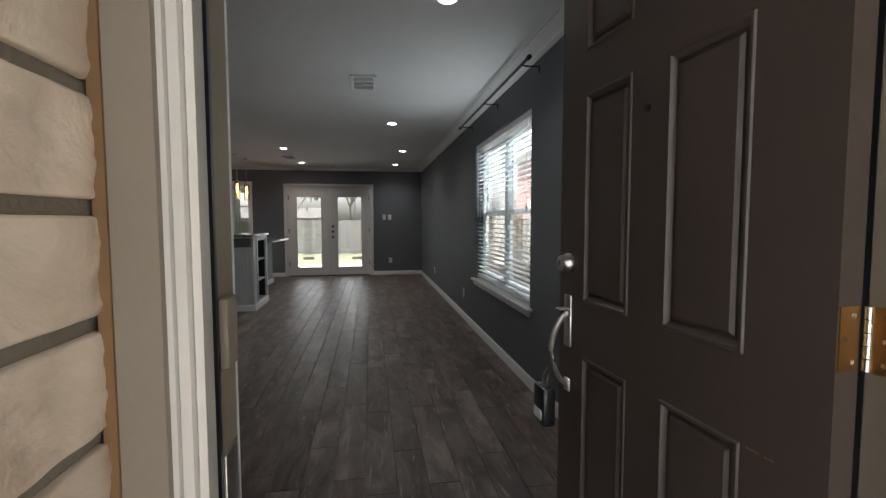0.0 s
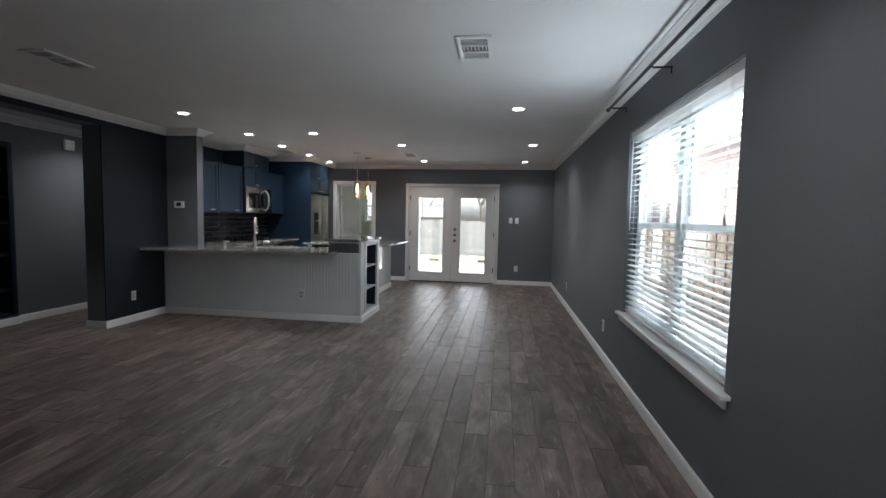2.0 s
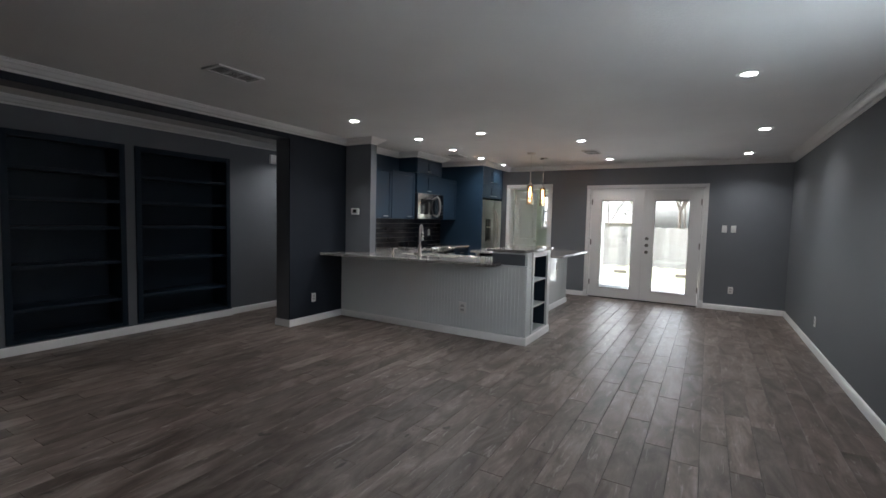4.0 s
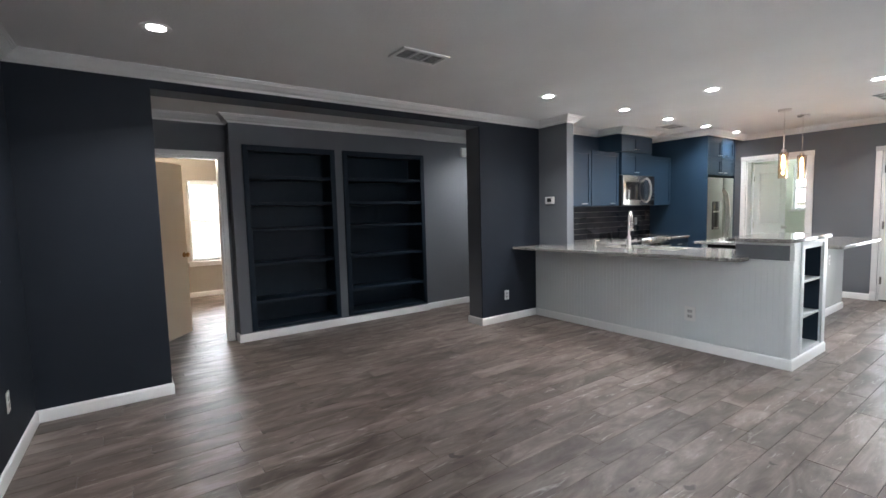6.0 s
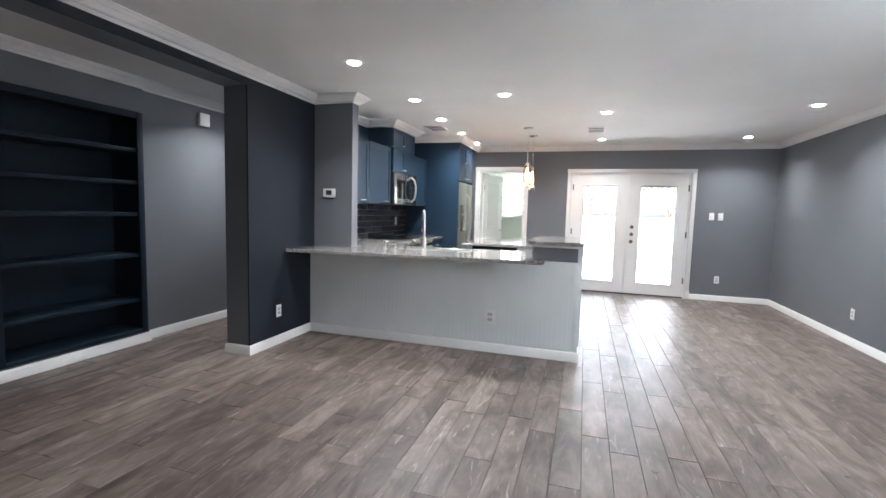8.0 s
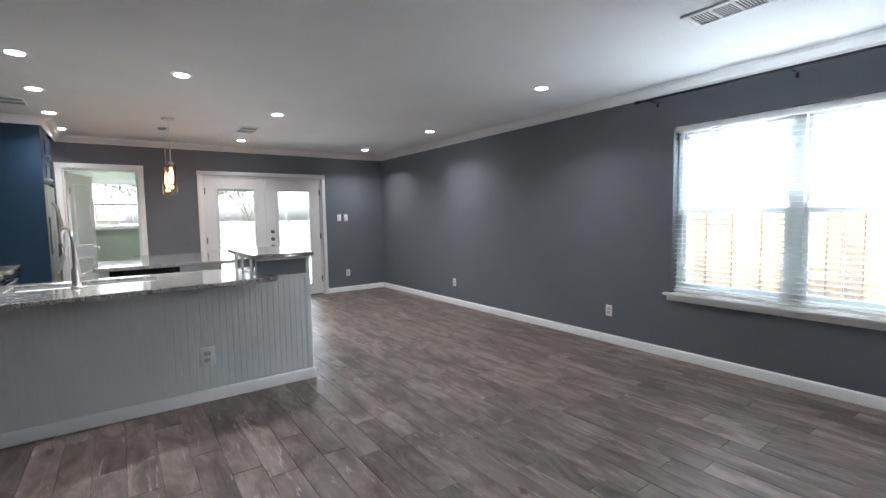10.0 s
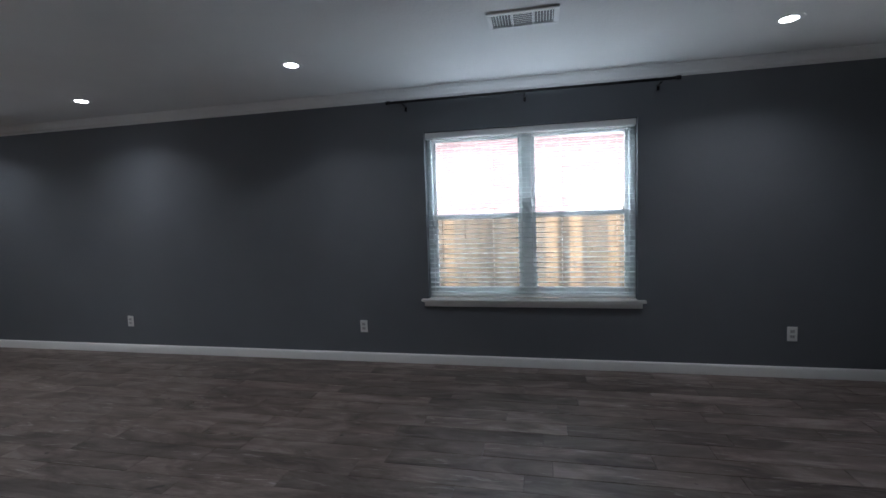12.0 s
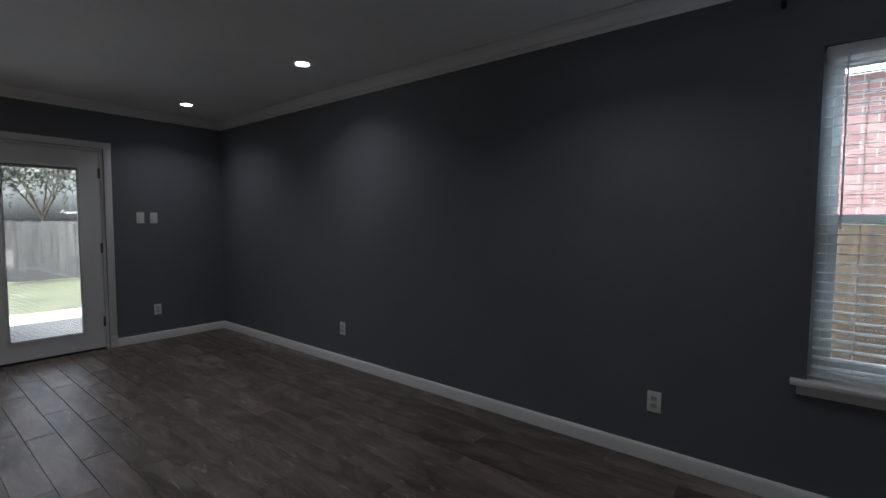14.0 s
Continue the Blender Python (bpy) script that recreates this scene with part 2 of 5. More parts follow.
NEWFENCE = per_object("cedar_fence_wood", [(0.3, (0.13, 0.085, 0.048)), (0.5, (0.20, 0.132, 0.074)), (0.7, (0.27, 0.185, 0.108))], 0.8, 3, 0.5, 0.004, (8, 8, 0.7), spread=0.15)
TILE = per_object("dark_glass_tile", [(0.3, (0.018, 0.018, 0.022)), (0.5, (0.035, 0.035, 0.042)), (0.7, (0.06, 0.06, 0.068))], 0.12, 6, 0.05, spread=0.35)


def granite():
    m, t, p = material("granite")
    co = t.nodes.new("ShaderNodeNewGeometry")
    a = add(t, "ShaderNodeTexVoronoi", Scale=190.0)
    b = add(t, "ShaderNodeTexNoise", Scale=55.0, Detail=5.0)
    for n in (a, b):
        t.links.new(co.outputs["Position"], n.inputs["Vector"])
    ra = ramp(t, [(0.0, (0.03, 0.03, 0.032)), (0.32, (0.16, 0.155, 0.15)), (0.6, (0.42, 0.41, 0.40)), (1.0, (0.62, 0.61, 0.59))])
    t.links.new(a.outputs["Color"], ra.inputs[0])
    rb = ramp(t, [(0.35, (0.30, 0.29, 0.28)), (0.62, (0.95, 0.94, 0.92))])
    t.links.new(b.outputs[0], rb.inputs[0])
    mix = t.nodes.new("ShaderNodeMix")
    mix.data_type, mix.blend_type = "RGBA", "MULTIPLY"
    mix.inputs[0].default_value = 0.85
    t.links.new(ra.outputs[0], mix.inputs[6])
    t.links.new(rb.outputs[0], mix.inputs[7])
    t.links.new(mix.outputs[2], p.inputs["Base Color"])
    p.inputs["Roughness"].default_value = 0.09
    return m


GRANITE = granite()


def glass(name, tint=(1, 1, 1), rough=0.0):
    m, t, p = material(name)
    p.inputs["Base Color"].default_value = (*tint, 1)
    p.inputs["Roughness"].default_value = rough
    p.inputs["Transmission Weight"].default_value = 1.0
    p.inputs["IOR"].default_value = 1.45
    return m


GLASS = glass("window_glass", (0.97, 0.99, 0.98))
# Clear glass tinted warm, so the bulb's glow sits in its colour.
GLOWTINT = glass("pendant_glass", (1.0, 0.87, 0.72))


def glow(name, color, strength):
    m, t, p = material(name)
    p.inputs["Base Color"].default_value = (0.8, 0.8, 0.8, 1)
    p.inputs["Emission Color"].default_value = (*color, 1)
    p.inputs["Emission Strength"].default_value = strength
    return m


LED = glow("led_lens", (1.0, 0.97, 0.93), 3.0)
WARMBOWL = glow("lamp_bowl", (1.0, 0.70, 0.42), 2.4)
# Glow for the added laundry lamp.
LAUNDRYGLOW = glow("laundry_fill_glow", (0.95, 1.0, 0.92), 1.6)
FILAMENT = glow("amber_bulb", (1.0, 0.46, 0.16), 1.9)


def blind_material():
    m, t, p = material("blind_slat")
    p.inputs["Base Color"].default_value = (0.80, 0.82, 0.82, 1)
    p.inputs["Roughness"].default_value = 0.45
    p.inputs["Subsurface Weight"].default_value = 0.0
    p.inputs["Transmission Weight"].default_value = 0.0
    tr = t.nodes.new("ShaderNodeBsdfTranslucent")
    tr.inputs[0].default_value = (0.80, 0.86, 0.86, 1)
    mix = t.nodes.new("ShaderNodeMixShader")
    mix.inputs[0].default_value = 0.42
    t.links.new(p.outputs[0], mix.inputs[1])
    t.links.new(tr.outputs[0], mix.inputs[2])
    t.links.new(mix.outputs[0], t.nodes["Material Output"].inputs[0])
    return m


BLIND = blind_material()


# ---- building helpers ----
def box(bm, x0, x1, y0, y1, z0, z1, b=0.0):
    r = bmesh.ops.create_cube(bm, size=1)
    for v in r["verts"]:
        v.co = Vector((x0 + (v.co.x + 0.5) * (x1 - x0), y0 + (v.co.y + 0.5) * (y1 - y0), z0 + (v.co.z + 0.5) * (z1 - z0)))
    if b:
        es = list({e for v in r["verts"] for e in v.link_edges})
        bmesh.ops.bevel(bm, geom=es, offset=b, segments=2, profile=0.5, affect="EDGES")
    return bm


def boxes(*rows, b=0.0):
    bm = bmesh.new()
    for r in rows:
        box(bm, *r, b=b)
    return bm


def rod(bm, p, q, r0, r1=None, n=14):
    """A round bar from p to q."""
    p, q = Vector(p), Vector(q)
    m = Matrix.Translation((p + q) / 2) @ (q - p).to_track_quat("Z", "Y").to_matrix().to_4x4()
    bmesh.ops.create_cone(bm, cap_ends=True, segments=n, radius1=r0, radius2=r0 if r1 is None else r1, depth=(q - p).length, matrix=m)
    return bm


def tube(points, r, n=10, name="tube"):
    """A mesh tube through points."""
    bm = bmesh.new()
    pts = [Vector(p) for p in points]
    rings = []
    for i, p in enumerate(pts):
        d = (pts[min(i + 1, len(pts) - 1)] - pts[max(i - 1, 0)]).normalized()
        a = d.orthogonal().normalized() if i == 0 else (rings[-1][1] - d * rings[-1][1].dot(d)).normalized()
        b = d.cross(a)
        rings.append(([bm.verts.new(p + r * (math.cos(k * 2 * math.pi / n) * a + math.sin(k * 2 * math.pi / n) * b)) for k in range(n)], a))
    for (u, _), (v, _) in zip(rings, rings[1:]):
        for k in range(n):
            bm.faces.new((u[k], u[(k + 1) % n], v[(k + 1) % n], v[k]))
    bm.faces.new(rings[0][0][::-1])
    bm.faces.new(rings[-1][0])
    return bm


def lathe(profile, n=24, m=None):
    """Turned shape from (radius, height) pairs, closed at both ends."""
    bm = bmesh.new()
    rings = [[bm.verts.new((r * math.cos(k * 2 * math.pi / n), r * math.sin(k * 2 * math.pi / n), z)) for k in range(n)] for r, z in profile]
    for u, v in zip(rings, rings[1:]):
        for k in range(n):
            bm.faces.new((u[k], u[(k + 1) % n], v[(k + 1) % n], v[k]))
    bm.faces.new(rings[0][::-1])
    bm.faces.new(rings[-1])
    if m:
        bmesh.ops.transform(bm, matrix=m, verts=bm.verts)
    return bm


def sweep(profile, path, closed=False):
    """Sweeps (out, z) along a plan path; out is to the left of travel; corners are mitred."""
    bm = bmesh.new()
    pts = [Vector((x, y)) for x, y in path]
    n = len(pts)
    rings = []
    for i, p in enumerate(pts):
        dirs = []
        if closed or i > 0:
            dirs.append((p - pts[i - 1]).normalized())
        if closed or i < n - 1:
            dirs.append((pts[(i + 1) % n] - p).normalized())
        ns = [Vector((-d.y, d.x)) for d in dirs]
        k = ns[0] if len(ns) == 1 else (ns[0] + ns[1]) / (1 + ns[0].dot(ns[1]))
        rings.append([bm.verts.new((p.x + k.x * o, p.y + k.y * o, z)) for o, z in profile])
    m = len(profile)
    for i in range(n if closed else n - 1):
        u, v = rings[i], rings[(i + 1) % n]
        for j in range(m):
            bm.faces.new((u[j], v[j], v[(j + 1) % m], u[(j + 1) % m]))
    if not closed:
        bm.faces.new(rings[0])
        bm.faces.new(rings[-1][::-1])
    return bm


def smooth(bm, angle=35):
    bm.normal_update()
    for f in bm.faces:
        f.smooth = True
    for e in bm.edges:
        if len(e.link_faces) == 2 and e.calc_face_angle(0) > radians(angle):
            e.smooth = False


def part(name, bm, mat, parent=None, label="", kind=""):
    bmesh.ops.recalc_face_normals(bm, faces=bm.faces)
    smooth(bm)
    me = bpy.data.meshes.new(name)
    bm.to_mesh(me)
    bm.free()
    if mat:
        me.materials.append(mat)
    ob = new(name, me)
    if parent:
        ob.parent = parent
        up = parent
        m = Matrix.Identity(4)
        while up:
            m = up.matrix_basis @ m if up.parent is None else m
            up = up.parent
        ob.matrix_parent_inverse = m.inverted() if parent.parent is None and parent.type == "EMPTY" else Matrix.Identity(4)
    return tagged(ob, label=label, kind=kind)


def thing(name, at, label, category, group="", kind=""):
    ob = new(name)
    ob.empty_display_size = 0.1
    ob.matrix_basis = pose(*at)
    return tagged(ob, label, category, group, kind)


def solid(name, bm, mat, label, category, group="", kind=""):
    return tagged(part(name, bm, mat), label, category, group, kind)


def spin(ob, about, deg):
    """Turns a thing about an upright axis."""
    ob.matrix_basis = pose(*about, 0, 0, deg) @ pose(-about[0], -about[1], -about[2]) @ ob.matrix_basis
    return ob

# ---- large structure ----
S = "structure"
ENTRY_Y, FRONT_Y, CORNER_X = 1.0, 2.08, -0.43
WIN_X, FAR_Y, NAVY_X = 1.25, 10.9, -4.22


def wall(name, mat, label, *rows):
    return solid(name, boxes(*rows), mat, label, "wall", kind=S)


ZT = CEIL + 0.02
NOOK_CEIL = 2.407
wall("wall_east", GREY, "slate grey painted wall with the wide blinded window",
     (WIN_X, 1.41, 0.72, 3.65, 0, ZT), (WIN_X, 1.41, 5.41, 11.05, 0, ZT), (WIN_X, 1.41, 3.65, 5.41, 0, 0.575), (WIN_X, 1.41, 3.65, 5.41, 2.07, ZT))
wall("wall_north", GREY, "slate grey painted end wall with patio doors",
     (-4.46, -3.33, FAR_Y, 11.05, 0, ZT), (-3.33, -2.53, FAR_Y, 11.05, 2.03, ZT), (-2.53, -1.74, FAR_Y, 11.05, 0, ZT),
     (-1.74, 0.09, FAR_Y, 11.05, 2.0, ZT), (0.09, WIN_X, FAR_Y, 11.05, 0, ZT))
wall("wall_west", NAVY, "dark navy painted wall with a wide cased opening to the nook",
     (-4.232, NAVY_X, FRONT_Y, 2.93, 0, ZT), (-4.232, NAVY_X, 6.07, 7.05, 0, ZT), (-4.232, NAVY_X, 2.93, 6.07, 2.30, ZT))
wall("wall_nook_side", GREY, "grey painted nook side of the thick wall and its soffit",
     (-4.46, -4.232, 1.95, 2.93, 0, ZT), (-4.46, -4.232, 6.07, 7.17, 0, ZT), (-4.46, -4.232, 2.93, 6.07, 2.30, ZT))
wall("wall_kitchen", GREY, "grey painted kitchen side wall behind the cabinets", (-4.46, -4.28, 7.17, FAR_Y, 0, ZT))
wall("wall_column", GREY, "narrow slate grey wall end beside the counter", (-4.232, -3.78, 7.05, 7.17, 0, ZT))
bm = bmesh.new()
NX0, NX1, NZ0, NZ1 = -2.50, -2.17, 1.495, 1.75


def south_y(x):
    """The front wall runs slightly out of square."""
    return 2.03 + 0.0303 * (CORNER_X - x)


for a, b, z0, z1, d in ((-4.232, NX0, 0, ZT, 0), (NX1, CORNER_X, 0, ZT, 0), (NX0, NX1, 0, NZ0, 0), (NX0, NX1, NZ1, ZT, 0), (NX0, NX1, NZ0, NZ1, 0.09)):
    vs = [[bm.verts.new(v) for v in ((a, 1.90, z), (b, 1.90, z), (b, south_y(b) - d, z), (a, south_y(a) - d, z))] for z in (z0, z1)]
    for k in range(4):
        bm.faces.new((vs[0][k], vs[0][(k + 1) % 4], vs[1][(k + 1) % 4], vs[1][k]))
    bm.faces.new(vs[0][::-1])
    bm.faces.new(vs[1])
solid("wall_south", bm, NAVY, "dark navy painted front wall with a small square recess", "wall", kind=S)
wall("wall_entry_side", ENTRYDARK, "near-black side wall of the entry", (-0.55, CORNER_X, 0.872, 1.90, 0, ZT))
wall("wall_entry", GREY, "grey painted wall around the front door",
     (CORNER_X, -0.092, 0.87, ENTRY_Y, 0, ZT), (0.83, WIN_X, 0.87, ENTRY_Y, 0, ZT), (-0.092, 0.83, 0.87, ENTRY_Y, 2.06, ZT))
wall("wall_bookcase", GREY, "slate grey wall with two recessed bookcases",
     (-5.50, -5.38, 3.66, 3.78, 0, ZT), (-5.50, -5.38, 4.80, 4.90, 0, ZT), (-5.50, -5.38, 6.06, 6.08, 0, ZT), (-5.50, -5.38, 3.78, 4.80, 2.10, ZT),
     (-5.50, -5.38, 4.90, 6.06, 2.10, ZT), (-5.50, -5.38, 3.78, 4.80, 0, 0.11), (-5.50, -5.38, 4.90, 6.06, 0, 0.11),
     (-6.04, -5.50, 3.66, 3.72, 0, ZT), (-5.55, -5.43, 6.08, 8.6, 0, ZT), (-5.98, -5.86, 3.72, 6.2, 0, ZT))
wall("wall_hall_end", GREY, "grey painted end wall of the hall", (-5.55, -4.46, 8.6, 8.7, 0, ZT))
wall("wall_nook_west", GREY, "grey painted wall around the bedroom doorway",
     (-5.61, -5.55, 1.83, 2.80, 0, ZT), (-5.61, -5.55, 3.585, 3.66, 0, ZT), (-5.61, -5.55, 2.80, 3.585, 1.985, ZT), (-5.61, -4.46, 1.83, 1.95, 0, ZT))
wall("wall_bedroom", BEIGE, "beige painted bedroom walls around a bright window",
     (-5.67, -5.61, 1.2, 2.80, 0, ZT), (-6.10, -6.04, 3.66, 6.2, 0, ZT), (-5.67, -5.61, 3.585, 3.66, 0, ZT), (-5.67, -5.61, 2.80, 3.585, 1.985, ZT), (-6.10, -5.67, 3.65, 3.66, 0, ZT),
     (-9.08, -8.96, 1.2, 3.64, 0, ZT), (-9.08, -8.96, 4.60, 6.2, 0, ZT), (-9.08, -8.96, 3.64, 4.60, 0, 0.62), (-9.08, -8.96, 3.64, 4.60, 2.0, ZT),
     (-9.08, -5.61, 1.1, 1.2, 0, ZT), (-9.08, -6.04, 6.2, 6.3, 0, ZT))
wall("wall_laundry", MINT, "pale green painted laundry room walls around a small window",
     (-4.46, -3.28, 12.8, 12.92, 0, ZT), (-2.43, -1.86, 12.8, 12.92, 0, ZT), (-3.28, -2.43, 12.8, 12.92, 0, 1.22), (-3.28, -2.43, 12.8, 12.92, 2.05, ZT),
     (-4.56, -4.46, 11.05, 12.92, 0, ZT), (-1.96, -1.86, 11.054, 12.8, 0, ZT), (-4.46, -3.40, 11.05, 11.06, 0, ZT), (-2.46, -1.96, 11.05, 11.06, 0, ZT), (-3.40, -2.46, 11.05, 11.06, 2.1, ZT))
solid("ceiling", boxes((-4.232, WIN_X, 1.0, FAR_Y, CEIL, 2.56), (-5.55, -4.46, 1.95, 8.6, NOOK_CEIL, 2.56), (-8.96, -5.67, 1.2, 3.65, CEIL, 2.56), (-8.96, -6.10, 3.65, 6.2, CEIL, 2.56), (-4.46, -1.96, 11.06, 12.8, CEIL, 2.56)),
      CEILING, "off-white ceiling with light texture", "ceiling", kind=S)
# The deep west overhang is added to keep sun out of the bedroom.
solid("roof_slab", boxes((-10.3, 1.75, 0.87, 11.5, 2.57, 2.75), (-10.3, -1.7, 11.5, 13.3, 2.57, 2.75)), ROOFMAT, "dark roof deck above the rooms with an added west overhang", "roof", kind=S)
floor = solid("floor", boxes((-9.0, 1.3, 0.86, 13.0, -0.12, -0.006)), GROUT, "grey grout bed under the wood-look plank tiles", "floor", kind=S)

CROWN = [(0, CEIL - 0.080), (0.009, CEIL - 0.080), (0.011, CEIL - 0.075), (0.011, CEIL - 0.071), (0.018, CEIL - 0.071), (0.020, CEIL - 0.064), (0.030, CEIL - 0.061), (0.040, CEIL - 0.052), (0.052, CEIL - 0.038), (0.064, CEIL - 0.028),
         (0.072, CEIL - 0.024), (0.074, CEIL - 0.018), (0.084, CEIL - 0.018), (0.086, CEIL - 0.012), (0.098, CEIL - 0.011), (0.098, CEIL - 0.002), (0, CEIL - 0.002)]
solid("trim", sweep(CROWN, [(WIN_X, ENTRY_Y), (WIN_X, FAR_Y), (-3.38, FAR_Y), (-3.38, 9.71), (-4.28, 9.71), (-4.28, 9.165), (-3.90, 9.165), (-3.90, 8.335), (-4.28, 8.335), (-4.28, 7.17),
      (-3.78, 7.17), (-3.78, 7.05), (NAVY_X, 7.05), (NAVY_X, south_y(NAVY_X)), (CORNER_X, 2.03), (CORNER_X, ENTRY_Y)], True), WHITE, "white crown moulding round the ceiling", "moulding", kind=S)
NOOK_CROWN = [(o, z - CEIL + NOOK_CEIL) for o, z in CROWN]
solid("trim", sweep(NOOK_CROWN, [(-4.46, 1.95), (-4.46, 8.6), (-5.43, 8.6), (-5.43, 6.08), (-5.38, 6.08), (-5.38, 3.66), (-5.55, 3.66), (-5.55, 1.95)], True), WHITE, "white crown moulding in the nook", "moulding", kind=S)
BASE = [(0, 0.002), (0.014, 0.002), (0.014, 0.070), (0.010, 0.082), (0.004, 0.088), (0, 0.088)]


def baseboard(*path):
    return solid("baseboard", sweep(BASE, path), WHITE, "white painted baseboard along the wall", "baseboard", kind=S)


baseboard((0.89, ENTRY_Y), (WIN_X, ENTRY_Y), (WIN_X, FAR_Y), (0.155, FAR_Y))
baseboard((-1.805, FAR_Y), (-2.46, FAR_Y))
baseboard((NAVY_X, 6.965), (NAVY_X, 6.07), (-4.46, 6.07), (-4.46, 8.6), (-5.43, 8.6), (-5.43, 6.08), (-5.38, 6.08), (-5.38, 3.66), (-5.53, 3.66))
baseboard((-4.46, 1.95), (-4.46, 2.93), (NAVY_X, 2.93), (NAVY_X, south_y(NAVY_X)), (CORNER_X, 2.03), (CORNER_X, ENTRY_Y), (-0.12, ENTRY_Y))
baseboard((-8.96, 6.2), (-8.96, 1.2))


def casing(x0, x1, top, y, out, w=0.065, t=0.018):
    """Door trim on a wall across y; out is the side it faces."""
    ys = sorted((y, y + out * t))
    return boxes((x0 - w, x0, *ys, 0.002, top), (x1, x1 + w, *ys, 0.002, top), (x0 - w - 0.004, x1 + w + 0.004, min(ys) - 0.002 * (out < 0), max(ys) + 0.002 * (out > 0), top, top + w), b=0.003)


# ---- entry door, frame and porch brick ----
front = solid("door_1", boxes((-0.091, -0.0615, 0.948, 1.0, 0.012, 2.06), (0.802, 0.829, 0.871, 1.019, 0.012, 2.06), (-0.0615, 0.802, 0.871, 1.0, 2.035, 2.06), (-0.0615, 0.802, 0.83, 1.0, -0.03, 0.012)),
              CAULK, "taupe wooden front door frame with threshold", "door frame", kind=S)


def panel_leaf(w, h, t, mat, panels, x=0.0):
    """A moulded door leaf along +x from its hinge, with raised panels on both faces. panels: x0, x1, z0, z1."""
    bm = boxes((0, w, -t / 2 + 0.007, t / 2 - 0.007, 0.008, h))
    xs = sorted({0, w, *(v for p in panels for v in p[:2])})
    zs = sorted({0.008, h, *(v for p in panels for v in p[2:])})
    for a, b in zip(xs, xs[1:]):
        for c, d in zip(zs, zs[1:]):
            if not any(p[0] <= (a + b) / 2 <= p[1] and p[2] <= (c + d) / 2 <= p[3] for p in panels):
                for s in (-1, 1):
                    ys = sorted((s * (t / 2 - 0.007), s * t / 2))
                    box(bm, a, b, *ys, c, d)
    for x0, x1, z0, z1 in panels:
        for s in (-1, 1):
            f, r = s * t / 2, s * (t / 2 - 0.007)
            rings = []
            for i, y in ((0, f), (0.003, f + s * 0.0035), (0.009, f + s * 0.0035), (0.012, f - s * 0.002), (0.019, r), (0.026, r), (0.033, f - s * 0.0005), (0.050, f)):
                rings.append([bm.verts.new(v) for v in ((x0 + i, y, z0 + i), (x1 - i, y, z0 + i), (x1 - i, y, z1 - i), (x0 + i, y, z1 - i))])
            for u, v in zip(rings, rings[1:]):
                for k in range(4):
                    bm.faces.new((u[k], u[(k + 1) % 4], v[(k + 1) % 4], v[k]))
            bm.faces.new(rings[-1])
    return bm


def six_panels(w, top_h=True):
    a, b, c, d = 0.149, 0.355, 0.474, 0.679
    rows = ((0.22, 0.851), (1.011, 1.604), (1.722, 1.92))
    return [(x0, x1, z0, z1) for x0, x1 in ((a, b), (c, d)) for z0, z1 in rows]


DW = 0.815
entry = thing("front_door", (0, 0, 0), "dark brown six-panel front door standing open into the room", "door")
part("leaf", panel_leaf(DW, 2.02, 0.044, DOORBROWN, six_panels(DW)), DOORBROWN, entry)
zc = 1.118
lock = part("deadbolt", lathe([(0.001, 0.0), (0.030, 0.0), (0.031, 0.008), (0.026, 0.014), (0.024, 0.030), (0.016, 0.033), (0.014, 0.036), (0.001, 0.036)], 28, pose(DW - 0.058, 0.022, zc, -90, 0, 0)), NICKEL, entry, "satin nickel deadbolt")
part("keyway", boxes((DW - 0.060, DW - 0.056, 0.058, 0.0595, zc - 0.008, zc + 0.008)), DARKPLASTIC, entry)
part("latch_plate", boxes((DW, DW + 0.0022, -0.012, 0.012, 0.86, 0.98), (DW, DW + 0.0022, -0.012, 0.012, 1.085, 1.145), b=0.0008), NICKEL, entry)
part("handle_plate", boxes((DW - 0.078, DW - 0.038, 0.022, 0.029, 0.86, 1.02), (DW - 0.074, DW - 0.042, 0.022, 0.029, 0.72, 0.76), b=0.004), NICKEL, entry)
part("pull_handle", tube([(DW - 0.058, 0.028 + 0.052 * math.sin(math.pi * k / 12) ** 0.7, 0.965 - 0.225 * k / 12) for k in range(13)], 0.0085), NICKEL, entry, "curved nickel pull handle")
part("thumb_latch", boxes((DW - 0.072, DW - 0.044, 0.028, 0.060, 0.975, 0.981), b=0.002), NICKEL, entry)
part("inner_knob", lathe([(0.001, 0.0), (0.028, 0.0), (0.026, 0.01), (0.012, 0.014), (0.012, 0.03), (0.026, 0.036), (0.026, 0.058), (0.018, 0.064), (0.001, 0.064)], 20, pose(DW - 0.058, -0.022, 0.96, 90, 0, 0)), NICKEL, entry)
part("peephole", lathe([(0.001, 0.0), (0.009, 0.0), (0.009, 0.005), (0.005, 0.006), (0.001, 0.005)], 16, pose(0.417, 0.022, 1.503, -90, 0, 0)), DARKPLASTIC, entry)
for xa, xb in ((0.112, 0.138), (0.084, 0.102)):
    part("scratch", boxes((xa, xb, 0.0221, 0.0225, 0.848, 0.8505)), OCHRE, entry, "small bare wood scratch")
